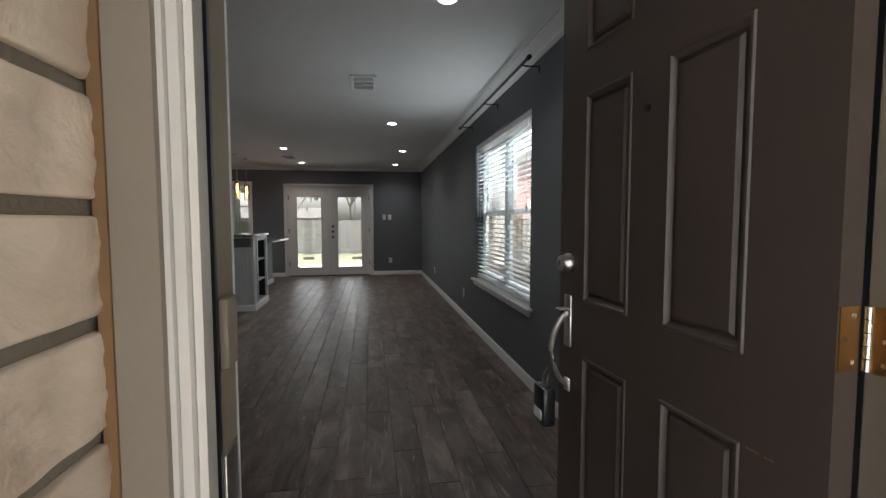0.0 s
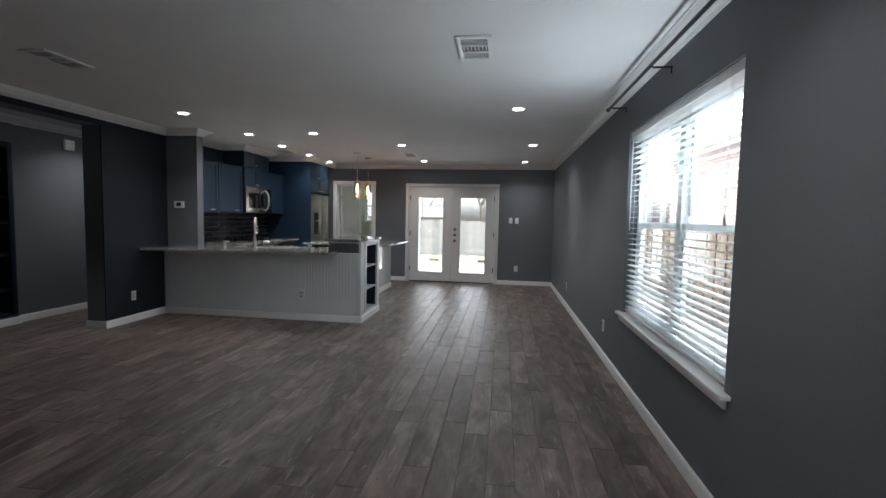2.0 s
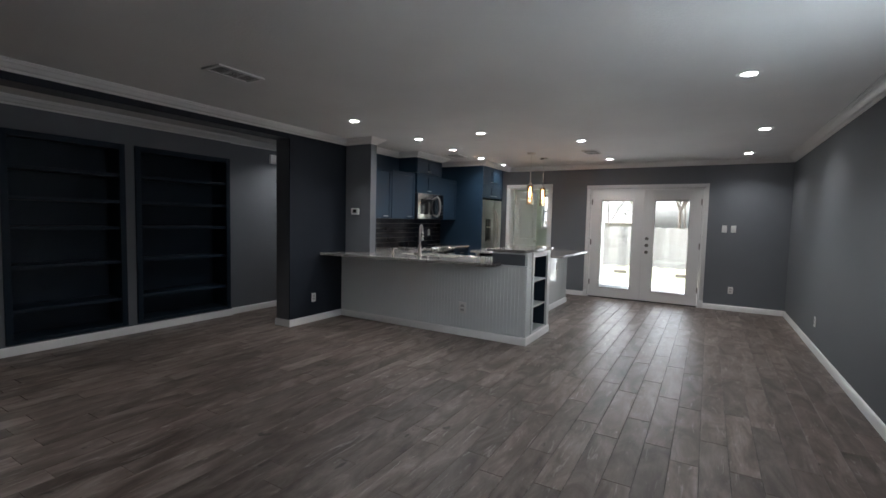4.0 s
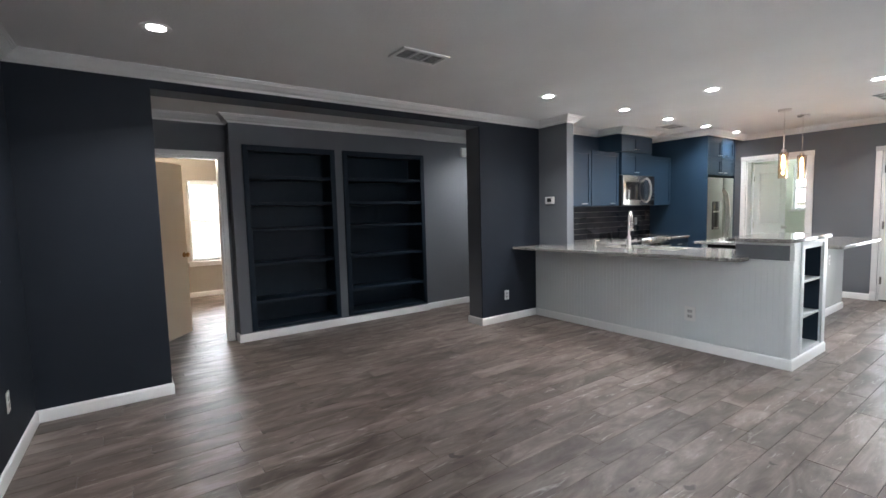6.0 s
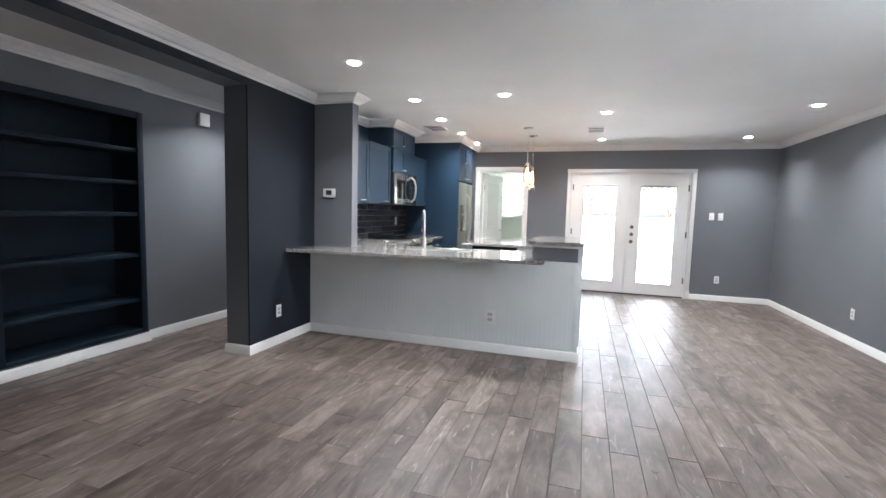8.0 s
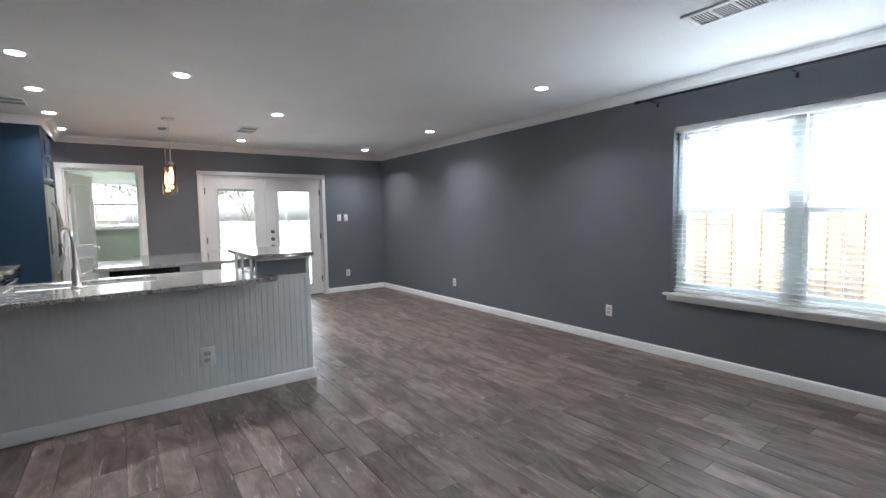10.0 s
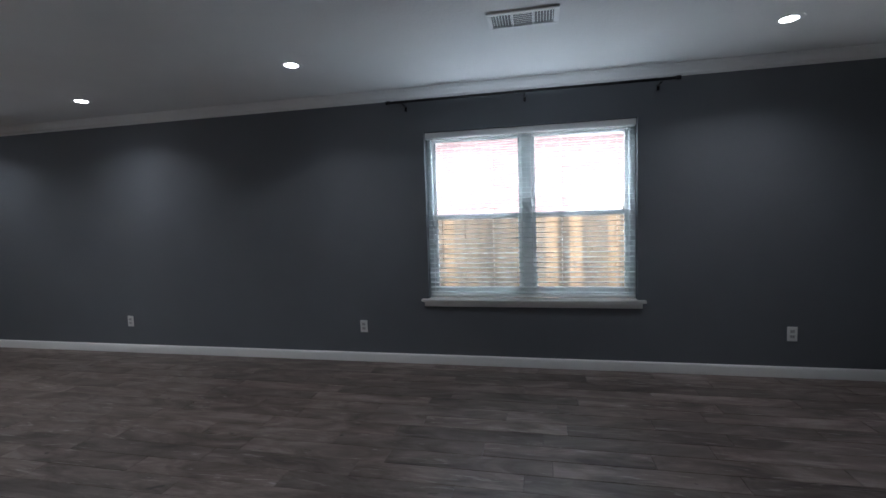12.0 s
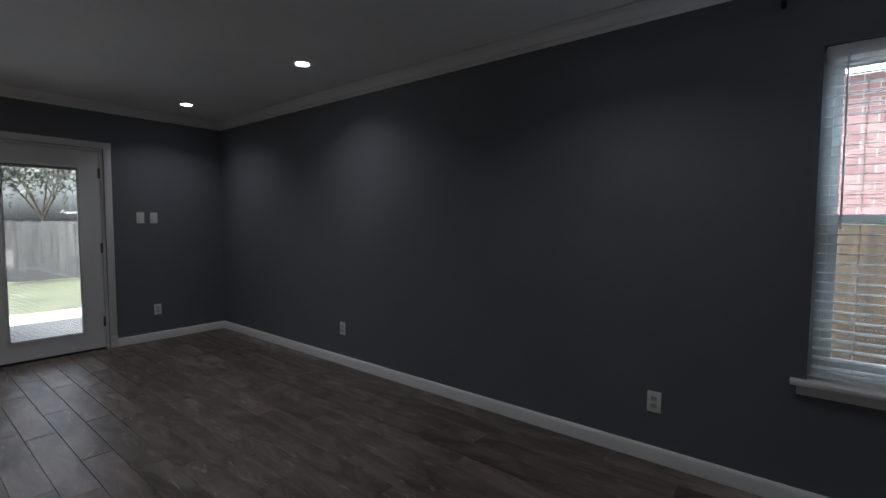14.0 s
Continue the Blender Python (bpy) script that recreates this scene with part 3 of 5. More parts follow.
for hz in (0.22, 1.077, 1.82):
    hinge = part("hinge", boxes((-0.0022, 0.0, -0.016, 0.020, hz - 0.048, hz + 0.048), (-0.044, -0.013, -0.0275, -0.0255, hz - 0.048, hz + 0.048)), BRASS, entry, "worn brass butt hinge")
    bm = bmesh.new()
    for k in range(5):
        rod(bm, (-0.0085, -0.0245, hz - 0.048 + 0.0192 * k + 0.0008), (-0.0085, -0.0245, hz - 0.0288 + 0.0192 * k - 0.0008), 0.006)
    part("knuckle", bm, NICKEL, hinge, "worn nickel knuckle")
    bm = bmesh.new()
    for dz, yy in ((-0.034, -0.004), (0, 0.010), (0.034, -0.004)):
        rod(bm, (-0.0021, yy, hz + dz), (-0.0034, yy, hz + dz), 0.004)
    for dz in (-0.034, 0, 0.034):
        rod(bm, (-0.030, -0.0256, hz + dz), (-0.030, -0.0243, hz + dz), 0.004)
    part("screw", bm, NICKEL, hinge)
entry.matrix_basis = pose(0.770, 1.019, 0, 0, 0, 94.43)
keybox = thing("lockbox", (DW - 0.058, 0.075, 0.70), "black key lockbox hanging from the front door handle", "lockbox")
part("body", boxes((DW - 0.096, DW - 0.020, 0.080, 0.122, 0.625, 0.745), b=0.010), DARKPLASTIC, keybox)
part("shackle", tube([(DW - 0.074, 0.102, 0.735), (DW - 0.073, 0.100, 0.770), (DW - 0.066, 0.088, 0.796), (DW - 0.058, 0.078, 0.803), (DW - 0.050, 0.088, 0.796), (DW - 0.043, 0.100, 0.770), (DW - 0.042, 0.102, 0.735)], 0.0035), DARKNICKEL, keybox)
pad = part("keypad", boxes((DW - 0.084, DW - 0.032, 0.122, 0.1245, 0.645, 0.675), b=0.001), PLASTIC, keybox, "pale label on the lockbox")
keybox.matrix_basis = entry.matrix_basis @ keybox.matrix_basis
solid("trim", casing(-0.064, 0.8295, 2.062, ENTRY_Y, 1, 0.055, 0.020), WHITE, "white casing round the inside of the front door", "casing", kind=S)
bm = bmesh.new()
for a, b, s in ((0.802, 0.835, 1),):
    for y0, y1, d in ((0.835, 0.850, 0), (0.850, 0.872, 0.003), (0.872, 0.896, 0.0), (0.896, 0.940, 0.004)):
        x0, x1 = sorted((a + s * d, b))
        box(bm, x0, x1, y0, y1 - 0.0005, 0.0, 2.045)
box(bm, -0.091, 0.835, 0.835, 0.869, 2.062, 2.10)
outline = ((-0.091, 0.8348), (-0.0565, 0.8348), (-0.0550, 0.8395), (-0.0535, 0.8348), (-0.0460, 0.8352), (-0.0445, 0.8405), (-0.0425, 0.8370), (-0.0370, 0.8385), (-0.0372, 0.8420), (-0.0605, 0.9300), (-0.091, 0.9300))
lo, hi = [[bm.verts.new((x, y, z)) for x, y in outline] for z in (0.0, 2.045)]
for k in range(len(outline)):
    j = (k + 1) % len(outline)
    bm.faces.new((lo[k], lo[j], hi[j], hi[k]))
bm.faces.new(hi)
bm.faces.new(lo[::-1])
solid("trim", bm, DULLWHITE, "dull white brick mould round the outside of the front door", "moulding", kind=S)
solid("trim", boxes((-0.092, -0.0605, 0.827, 0.8345, 0, 2.1), (0.8035, 0.84, 0.827, 0.8345, 0, 2.1)), CAULK, "taupe painted strip between the brick and the white mould", "moulding", kind=S)
# First strip paints the dark gap beside the hinge; second is weatherstrip.
solid("trim", boxes((0.790, 0.8015, 0.925, 0.965, 0.013, 2.03), (-0.0695, -0.0605, 0.9405, 0.9475, 0.013, 2.03)), DARKPLASTIC, "dark strips on the door frame, weatherstrip and a painted hinge gap", "weatherstrip", kind=S)
strike = solid("strike_plate", boxes((-0.0612, -0.052, 0.948, 0.982, 1.10, 1.172), b=0.003), CAULK, "pale painted strike block on the door frame", "strike plate")
solid("strike_plate", boxes((-0.0612, -0.0585, 0.950, 0.992, 0.90, 1.01), b=0.001), NICKEL, "nickel latch strike plate on the door frame", "strike plate")
solid("trim", boxes((-0.1015, -0.0925, 0.8255, 0.8345, 0, 2.1), (0.8405, 0.850, 0.8255, 0.8345, 0, 2.1)), RUSTCAULK, "rust-stained caulk line beside the brick", "caulk", kind=S)
# The last two boxes are unseen wings, added to dim the porch.
porch = solid("wall_porch", boxes((-1.6, -0.106, 0.30, 0.868, 0, 2.56), (0.855, 1.9, 0.30, 0.868, 0, 2.56), (-0.106, 0.855, 0.30, 0.83, 2.11, 2.56), (-1.8, -1.6, -0.9, 0.868, 0, 2.56), (1.9, 2.1, -0.9, 0.718, 0, 2.56)), PORCHMORTAR, "pale painted brick porch wall with added side wings", "wall", kind=S)
solid("ground", boxes((-9.1, 1.79, -12, 0.859, -0.13, -0.04)), CONCRETE, "concrete porch slab and front yard", "ground", kind=S)
# Unseen slab, added to keep sky light off the doorway.
solid("porch_shade_slab", boxes((-1.8, 2.1, -1.1, 0.868, 2.565, 2.70)), WHITE, "white slab over the porch, added to cut the daylight", "ceiling", kind=S)


# ---- wide window with blinds ----
win = thing("window_1", (WIN_X, 4.53, 0.6), "wide white vinyl double window with sashes", "window", kind=S)
WY0, WY1, WZ0, WZ1 = 3.65, 5.41, 0.60, 2.07
part("window_frame", boxes((1.335, 1.395, WY0, WY0 + 0.045, WZ0, WZ1), (1.335, 1.395, WY1 - 0.045, WY1, WZ0, WZ1), (1.335, 1.395, 4.49, 4.57, WZ0, WZ1),
     (1.335, 1.395, WY0 + 0.045, WY1 - 0.045, WZ1 - 0.045, WZ1), (1.335, 1.395, WY0 + 0.045, WY1 - 0.045, WZ0, WZ0 + 0.045), b=0.003), VINYL, win)
for a, b in ((WY0 + 0.047, 4.488), (4.572, WY1 - 0.047)):
    part("sash", boxes((1.345, 1.372, a, a + 0.035, 0.647, 1.345), (1.345, 1.372, b - 0.035, b, 0.647, 1.345), (1.345, 1.372, a + 0.035, b - 0.035, 1.305, 1.345), (1.345, 1.372, a + 0.035, b - 0.035, 0.647, 0.69), b=0.003), VINYL, win)
    part("sash", boxes((1.374, 1.392, a, a + 0.03, 1.346, 2.023), (1.374, 1.392, b - 0.03, b, 1.346, 2.023), (1.374, 1.392, a + 0.03, b - 0.03, 1.99, 2.023), (1.374, 1.392, a + 0.03, b - 0.03, 1.315, 1.346), b=0.002), VINYL, win)
    for x, z0, z1 in ((1.358, 0.69, 1.305), (1.383, 1.346, 1.99)):
        p = part("pane", boxes((x - 0.002, x + 0.002, a + 0.031, b - 0.031, z0, z1)), GLASS, win)
        p.visible_shadow = False
part("window_sill", boxes((1.205, 1.334, WY0 - 0.06, WY1 + 0.06, 0.576, 0.599), b=0.006), WHITE, win)
part("apron", boxes((1.232, 1.2485, WY0 - 0.035, WY1 + 0.035, 0.530, 0.5755), b=0.004), WHITE, win)
blind = thing("window_blind", (1.30, 4.53, 2.0), "white horizontal blind with tilted open slats in the wide window", "blind")
part("headrail", boxes((1.258, 1.325, WY0 + 0.008, WY1 - 0.008, 2.012, 2.065), b=0.004), WHITE, blind)
part("bottom_rail", boxes((1.268, 1.318, WY0 + 0.012, WY1 - 0.012, 0.615, 0.632), b=0.003), WHITE, blind)
slat = None
nsl = 32
for i in range(nsl):
    z = 0.655 + (1.985 - 0.655) * i / (nsl - 1)
    if slat is None:
        bm = bmesh.new()
        tilt = radians(4)
        ring = []
        for k in range(5):
            u = (k / 4 - 0.5) * 0.050
            h = 0.0014 * (1 - (2 * u / 0.05) ** 2)
            ring.append((u * math.cos(tilt) , u * math.sin(tilt) + h))
        low = [(a, b - 0.0014) for a, b in reversed(ring)]
        vs = [[bm.verts.new((a, y, b)) for a, b in ring + low] for y in (WY0 + 0.014, WY1 - 0.014)]
        m = len(vs[0])
        for k in range(m):
            bm.faces.new((vs[0][k], vs[0][(k + 1) % m], vs[1][(k + 1) % m], vs[1][k]))
        bm.faces.new(vs[0][::-1])
        bm.faces.new(vs[1])
        slat = part("slat", bm, BLIND, blind)
        slat.matrix_parent_inverse = Matrix.Identity(4)
        first = slat
        slat.matrix_basis = pose(1.293 - 1.30, -4.53, z - 2.0)
    else:
        s2 = slat.copy()
        scene.collection.objects.link(s2)
        s2.matrix_basis = pose(1.293 - 1.30, -4.53, z - 2.0)
for y in (3.80, 4.24, 4.53, 4.82, 5.26):
    part("ladder_cord", tube([(1.267, y, 0.63), (1.267, y, 2.012)], 0.0011, 5), PLASTIC, blind)
    part("ladder_cord", tube([(1.320, y, 0.63), (1.320, y, 2.012)], 0.0011, 5), PLASTIC, blind)
part("tilt_wand", tube([(1.256, 5.33, 2.02), (1.256, 5.325, 1.28)], 0.004, 8), PLASTIC, blind, "thin plastic tilt wand")
part("lift_cord", tube([(1.256, 3.76, 2.02), (1.255, 3.757, 1.38)], 0.0014, 6), PLASTIC, blind)
part("cord_tassel", lathe([(0.001, 1.335), (0.010, 1.338), (0.007, 1.365), (0.003, 1.38), (0.001, 1.381)], 12, pose(1.255, 3.757, 0)), NICKEL, blind)
rodt = thing("curtain_rod", (1.125, 4.53, 2.315), "thin black metal curtain rod on wall brackets above the window", "curtain rod")
bm = bmesh.new()
rod(bm, (1.128, 3.40, 2.317), (1.128, 5.67, 2.317), 0.0115)
part("rod", bm, BLACKMETAL, rodt)
for y in (3.385, 5.685):
    bm = bmesh.new()
    rod(bm, (1.128, y - 0.016, 2.317), (1.128, y + 0.016, 2.317), 0.017)
    part("finial", bm, BLACKMETAL, rodt)
for y in (3.50, 4.53, 5.56):
    br = boxes((1.14, 1.242, y - 0.006, y + 0.006, 2.296, 2.306), (1.242, 1.249, y - 0.010, y + 0.010, 2.262, 2.306), (1.114, 1.142, y - 0.006, y + 0.006, 2.300, 2.308), b=0.0015)
    part("bracket", br, BLACKMETAL, rodt)

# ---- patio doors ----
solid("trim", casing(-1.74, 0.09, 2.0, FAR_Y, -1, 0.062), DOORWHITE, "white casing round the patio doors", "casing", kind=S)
french = thing("door_2", (-0.83, 10.93, 0), "pair of white full-glass patio doors in a white frame", "patio door", kind=S)
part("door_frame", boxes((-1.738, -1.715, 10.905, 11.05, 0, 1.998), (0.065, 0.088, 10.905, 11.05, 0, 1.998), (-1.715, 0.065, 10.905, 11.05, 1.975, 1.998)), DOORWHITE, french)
part("threshold", boxes((-1.7145, 0.0645, 10.910, 11.08, 0.001, 0.018), b=0.003), DARKPLASTIC, french, "dark door threshold")
for k, (a, b, g0, g1) in enumerate(((-1.712, -0.829, -1.555, -0.985), (-0.824, 0.062, -0.665, -0.095))):
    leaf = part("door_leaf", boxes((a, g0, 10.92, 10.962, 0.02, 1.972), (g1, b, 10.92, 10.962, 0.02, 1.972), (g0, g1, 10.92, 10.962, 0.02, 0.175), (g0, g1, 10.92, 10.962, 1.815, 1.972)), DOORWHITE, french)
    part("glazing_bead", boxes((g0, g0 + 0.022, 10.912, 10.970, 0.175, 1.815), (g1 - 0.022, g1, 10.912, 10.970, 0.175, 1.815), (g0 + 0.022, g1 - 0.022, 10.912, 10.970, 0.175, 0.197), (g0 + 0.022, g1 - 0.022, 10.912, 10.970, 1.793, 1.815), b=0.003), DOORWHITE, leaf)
    part("gasket", boxes((g0 + 0.022, g0 + 0.026, 10.914, 10.934, 0.197, 1.793), (g1 - 0.026, g1 - 0.022, 10.914, 10.934, 0.197, 1.793), (g0 + 0.026, g1 - 0.026, 10.914, 10.934, 0.197, 0.201), (g0 + 0.026, g1 - 0.026, 10.914, 10.934, 1.789, 1.793)), DARKPLASTIC, leaf)
    for gy in (10.936, 10.954):
        p = part("pane", boxes((g0 + 0.023, g1 - 0.023, gy, gy + 0.003, 0.198, 1.792)), GLASS, leaf)
        p.visible_shadow = False
    enclosed = part("blind", boxes(*[(g0 + 0.025, g1 - 0.025, 10.9405, 10.9525, 0.206 + 0.0125 * i, 0.2066 + 0.0125 * i) for i in range(125)]), BLIND, leaf, "fine white slats between the panes")
    part("headrail", boxes((g0 + 0.025, g1 - 0.025, 10.9405, 10.9525, 1.772, 1.790)), DOORWHITE, enclosed)
    hx = a if k == 0 else b
    for z in (0.28, 1.02, 1.76):
        bm = bmesh.new()
        rod(bm, (hx, 10.912, z - 0.05), (hx, 10.912, z + 0.05), 0.008, n=10)
        box(bm, hx - 0.016, hx + 0.016, 10.9165, 10.9195, z - 0.048, z + 0.048)
        part("hinge", bm, DARKNICKEL, leaf, "tarnished nickel hinge")
for bx in (-1.805, 0.088):
    part("plinth_block", boxes((bx, bx + 0.068, FAR_Y - 0.021, FAR_Y - 0.0182, 0.002, 0.125), b=0.001), DOORWHITE, french)
part("astragal", boxes((-0.846, -0.812, 10.908, 10.919, 0.02, 1.972), b=0.003), DOORWHITE, french)
for z, r in ((1.12, 0.026), (1.00, 0.026), (0.88, 0.026)):
    part("door_knob" if z < 0.95 else "deadbolt", lathe([(0.001, 0), (0.030, 0), (0.030, 0.006), (0.012, 0.010), (0.012, 0.026), (r, 0.032), (r, 0.050), (0.001, 0.056)], 18, pose(-0.752, 10.919, z, 90, 0, 0)), DARKNICKEL, french, "tarnished nickel lock")

# ---- laundry doorway ----
solid("trim", casing(-3.33, -2.53, 2.03, FAR_Y, -1, 0.07), WHITE, "white casing round the laundry doorway", "casing", kind=S)
solid("trim", boxes((-3.328, -3.31, 10.902, 11.058, 0, 2.028), (-2.55, -2.532, 10.902, 11.058, 0, 2.028), (-3.31, -2.55, 10.902, 11.058, 2.01, 2.028)), WHITE, "white laundry door jamb", "door jamb", kind=S)
LP = [(0.11, 0.37 - 0.035, 0.20, 0.85), (0.37 + 0.035, 0.63, 0.20, 0.85), (0.11, 0.335, 1.0, 1.86), (0.405, 0.63, 1.0, 1.86)]
ldoor = thing("panel_door", (0, 0, 0), "white panelled laundry door standing open", "door")
part("leaf", panel_leaf(0.74, 1.99, 0.035, MINT, [(0.11, 0.63, 0.20, 0.85), (0.11, 0.63, 1.0, 1.86)]), WHITE, ldoor)
part("door_handle", lathe([(0.001, 0), (0.030, 0), (0.028, 0.008), (0.011, 0.012), (0.011, 0.03), (0.026, 0.038), (0.024, 0.056), (0.001, 0.062)], 18, pose(0.675, -0.0175, 0.95, 90, 0, 0)), NICKEL, ldoor, "satin nickel knob")
for z in (0.25, 1.0, 1.75):
    bm = bmesh.new()
    rod(bm, (0, -0.022, z - 0.045), (0, -0.022, z + 0.045), 0.007, n=8)
    part("hinge", bm, NICKEL, ldoor)
ldoor.matrix_basis = pose(-3.30, 11.09, 0, 0, 0, 73)
lw = thing("window_2", (-2.855, 12.86, 1.22), "small white laundry room window with a white sill", "window", kind=S)
part("window_frame", boxes((-3.28, -3.24, 12.84, 12.9, 1.22, 2.05), (-2.47, -2.43, 12.84, 12.9, 1.22, 2.05), (-3.24, -2.47, 12.84, 12.9, 2.01, 2.05), (-3.24, -2.47, 12.84, 12.9, 1.22, 1.26), (-3.24, -2.47, 12.845, 12.885, 1.61, 1.64), b=0.002), VINYL, lw)
for z0, z1 in ((1.26, 1.61), (1.64, 2.01)):
    p = part("pane", boxes((-3.24, -2.47, 12.866, 12.870, z0, z1)), GLASS, lw)
    p.visible_shadow = False
part("window_sill", boxes((-3.32, -2.39, 12.755, 12.838, 1.195, 1.219), b=0.004), WHITE, lw)
part("valance", boxes((-3.26, -2.45, 12.80, 12.838, 1.96, 2.048), b=0.004), WHITE, lw, "white blind headrail")

# ---- bedroom doorway ----
bm = boxes((-5.549, -5.532, 2.73, 2.80, 0.002, 1.985), (-5.549, -5.532, 3.585, 3.632, 0.002, 1.985), (-5.549, -5.530, 2.726, 3.634, 1.985, 2.040), b=0.003)
solid("trim", bm, WHITE, "white casing round the bedroom doorway", "casing", kind=S)
solid("trim", boxes((-5.675, -5.548, 2.801, 2.818, 0, 1.967), (-5.675, -5.548, 3.567, 3.584, 0, 1.967), (-5.675, -5.548, 2.801, 3.584, 1.967, 1.984)), WHITE, "white bedroom door jamb", "door jamb", kind=S)
bdoor = thing("bedroom_door", (0, 0, 0), "plain cream bedroom door standing open", "door")
part("leaf", boxes((0.0, 0.755, -0.0175, 0.0175, 0.012, 1.962), b=0.002), CREAM, bdoor)
for s in (-1, 1):
    part("door_knob", lathe([(0.001, 0), (0.030, 0), (0.028, 0.008), (0.011, 0.012), (0.011, 0.03), (0.026, 0.038), (0.024, 0.056), (0.001, 0.062)], 18, pose(0.69, 0.0175 * s, 0.93, -90 * s, 0, 0)), BRASS, bdoor, "round brass knob")
bdoor.matrix_basis = pose(-5.69, 2.835, 0, 0, 0, 143)
bw = thing("window_3", (-9.02, 4.1, 0.6), "white bedroom window with a white sill", "window", kind=S)
part("window_frame", boxes((-9.06, -9.0, 3.64, 3.68, 0.62, 2.0), (-9.06, -9.0, 4.56, 4.60, 0.62, 2.0), (-9.06, -9.0, 3.68, 4.56, 1.96, 2.0), (-9.06, -9.0, 3.68, 4.56, 0.62, 0.66), (-9.055, -9.01, 3.68, 4.56, 1.29, 1.33), b=0.002), VINYL, bw)
for z0, z1 in ((0.66, 1.29), (1.33, 1.96)):
    p = part("pane", boxes((-9.035, -9.031, 3.68, 4.56, z0, z1)), GLASS, bw)
    p.visible_shadow = False
bblind = thing("window_blind", (-8.97, 4.12, 1.95), "white horizontal blind with open slats in the bedroom window", "blind")
part("headrail", boxes((-8.995, -8.955, 3.685, 4.555, 1.915, 1.955), b=0.003), WHITE, bblind)
part("bottom_rail", boxes((-8.99, -8.96, 3.69, 4.55, 0.665, 0.68), b=0.002), WHITE, bblind)
first_slat = part("slat", boxes((-0.022, 0.022, -0.43, 0.43, -0.0009, 0.0009)), BLIND, bblind)
first_slat.matrix_parent_inverse = Matrix.Identity(4)
for i in range(30):
    one = first_slat if i == 0 else new("slat", first_slat.data)
    one.parent = bblind
    one.matrix_basis = pose(-0.005, 0, 0.71 + 0.0405 * i - 1.95, 0, -5, 0)
part("window_sill", boxes((-8.998, -8.91, 3.58, 4.66, 0.595, 0.62), b=0.004), WHITE, bw)
part("apron", boxes((-8.96, -8.945, 3.60, 4.64, 0.53, 0.594), b=0.003), WHITE, bw)

# ---- recessed bookcases ----
def bookcase(y0, y1):
    ob = thing("built_in_bookcase", (-5.38, (y0 + y1) / 2, 0.1), "dark navy built-in bookcase with empty shelves, set in a grey wall", "bookcase", "recessed bookcases")
    for nm, r in (("back_panel", (-5.74, -5.72, y0, y1, 0.112, 2.098)), ("side_panel", (-5.7195, -5.385, y0, y0 + 0.02, 0.112, 2.098)), ("side_panel", (-5.7195, -5.385, y1 - 0.02, y1, 0.112, 2.098)),
                  ("top_panel", (-5.7195, -5.385, y0 + 0.0205, y1 - 0.0205, 2.078, 2.098)), ("bottom_panel", (-5.7195, -5.385, y0 + 0.0205, y1 - 0.0205, 0.112, 0.135))):
        part(nm, boxes(r), SHELFNAVY, ob)
    part("face_frame", boxes((-5.384, -5.362, y0 - 0.012, y0 + 0.045, 0.105, 2.11), (-5.384, -5.362, y1 - 0.045, y1 + 0.012, 0.105, 2.11), (-5.384, -5.362, y0 + 0.045, y1 - 0.045, 2.05, 2.11), (-5.384, -5.362, y0 + 0.045, y1 - 0.045, 0.105, 0.14), b=0.003), SHELFNAVY, ob)
    for z in (0.425, 0.84, 1.215, 1.50, 1.790):
        part("shelf", boxes((-5.719, -5.392, y0 + 0.021, y1 - 0.021, z - 0.034, z), b=0.002), SHELFNAVY, ob)
    return ob


bookcase(3.79, 4.79)
bookcase(4.915, 6.045)
solid("wall_bookcase_back", boxes((-5.86, -5.75, 3.72, 6.08, 0, ZT)), GREY, "plain grey wall behind the bookcases", "wall", kind=S)

# ---- kitchen ----
PY, PX0, PX1 = 6.98, NAVY_X, -1.505
pen = thing("peninsula", (-2.9, 7.2, 0), "white bead-board kitchen peninsula with a raised end", "kitchen peninsula")
part("body", boxes((PX0 + 0.002, -1.9205, PY - 0.0055, 7.62, 0.0, 0.868)), CABWHITE, pen)
nb = 62
bw_ = (PX1 - 0.05 - PX0) / nb
for i in range(nb):
    x = PX0 + 0.003 + i * bw_
    if i == 0:
        brd = part("bead_board", boxes((0.0002, bw_ - 0.0002, 0, 0.008, 0.0, 0.762), b=0.0016), CABWHITE, pen)
        brd.matrix_parent_inverse = pen.matrix_basis.inverted()
        for f in brd.data.polygons:
            f.use_smooth = False
    else:
        brd = new("bead_board", brd.data)
        brd.parent = pen
        brd.matrix_parent_inverse = pen.matrix_basis.inverted()
    brd.matrix_basis = pose(x, PY - 0.009, 0.10)
part("cap_trim", boxes((-1.92, PX1 - 0.002, PY - 0.014, PY - 0.001, 0.862, 0.882), (-1.9195, PX1 - 0.052, PY - 0.0055, PY - 0.001, 0.002, 0.86), (PX1 - 0.05, PX1, PY - 0.0125, PY - 0.001, 0.10, 0.862), b=0.002), CABWHITE, pen)
part("baseboard", sweep(BASE, [(PX1 + 0.001, 7.79), (PX1 + 0.001, PY - 0.010), (PX0 + 0.016, PY - 0.010)]), WHITE, pen)
bm = boxes((-1.92, PX1, PY, 7.18, 0.0, 1.028), (-1.92, PX1, 7.66, 7.80, 0.0, 1.028), (-1.92, -1.80, 7.18, 7.66, 0.0, 1.028), (-1.80, PX1, 7.18, 7.66, 0.0, 0.115), (-1.80, PX1, 7.18, 7.66, 0.965, 1.028))
part("end_block", bm, CABWHITE, pen)
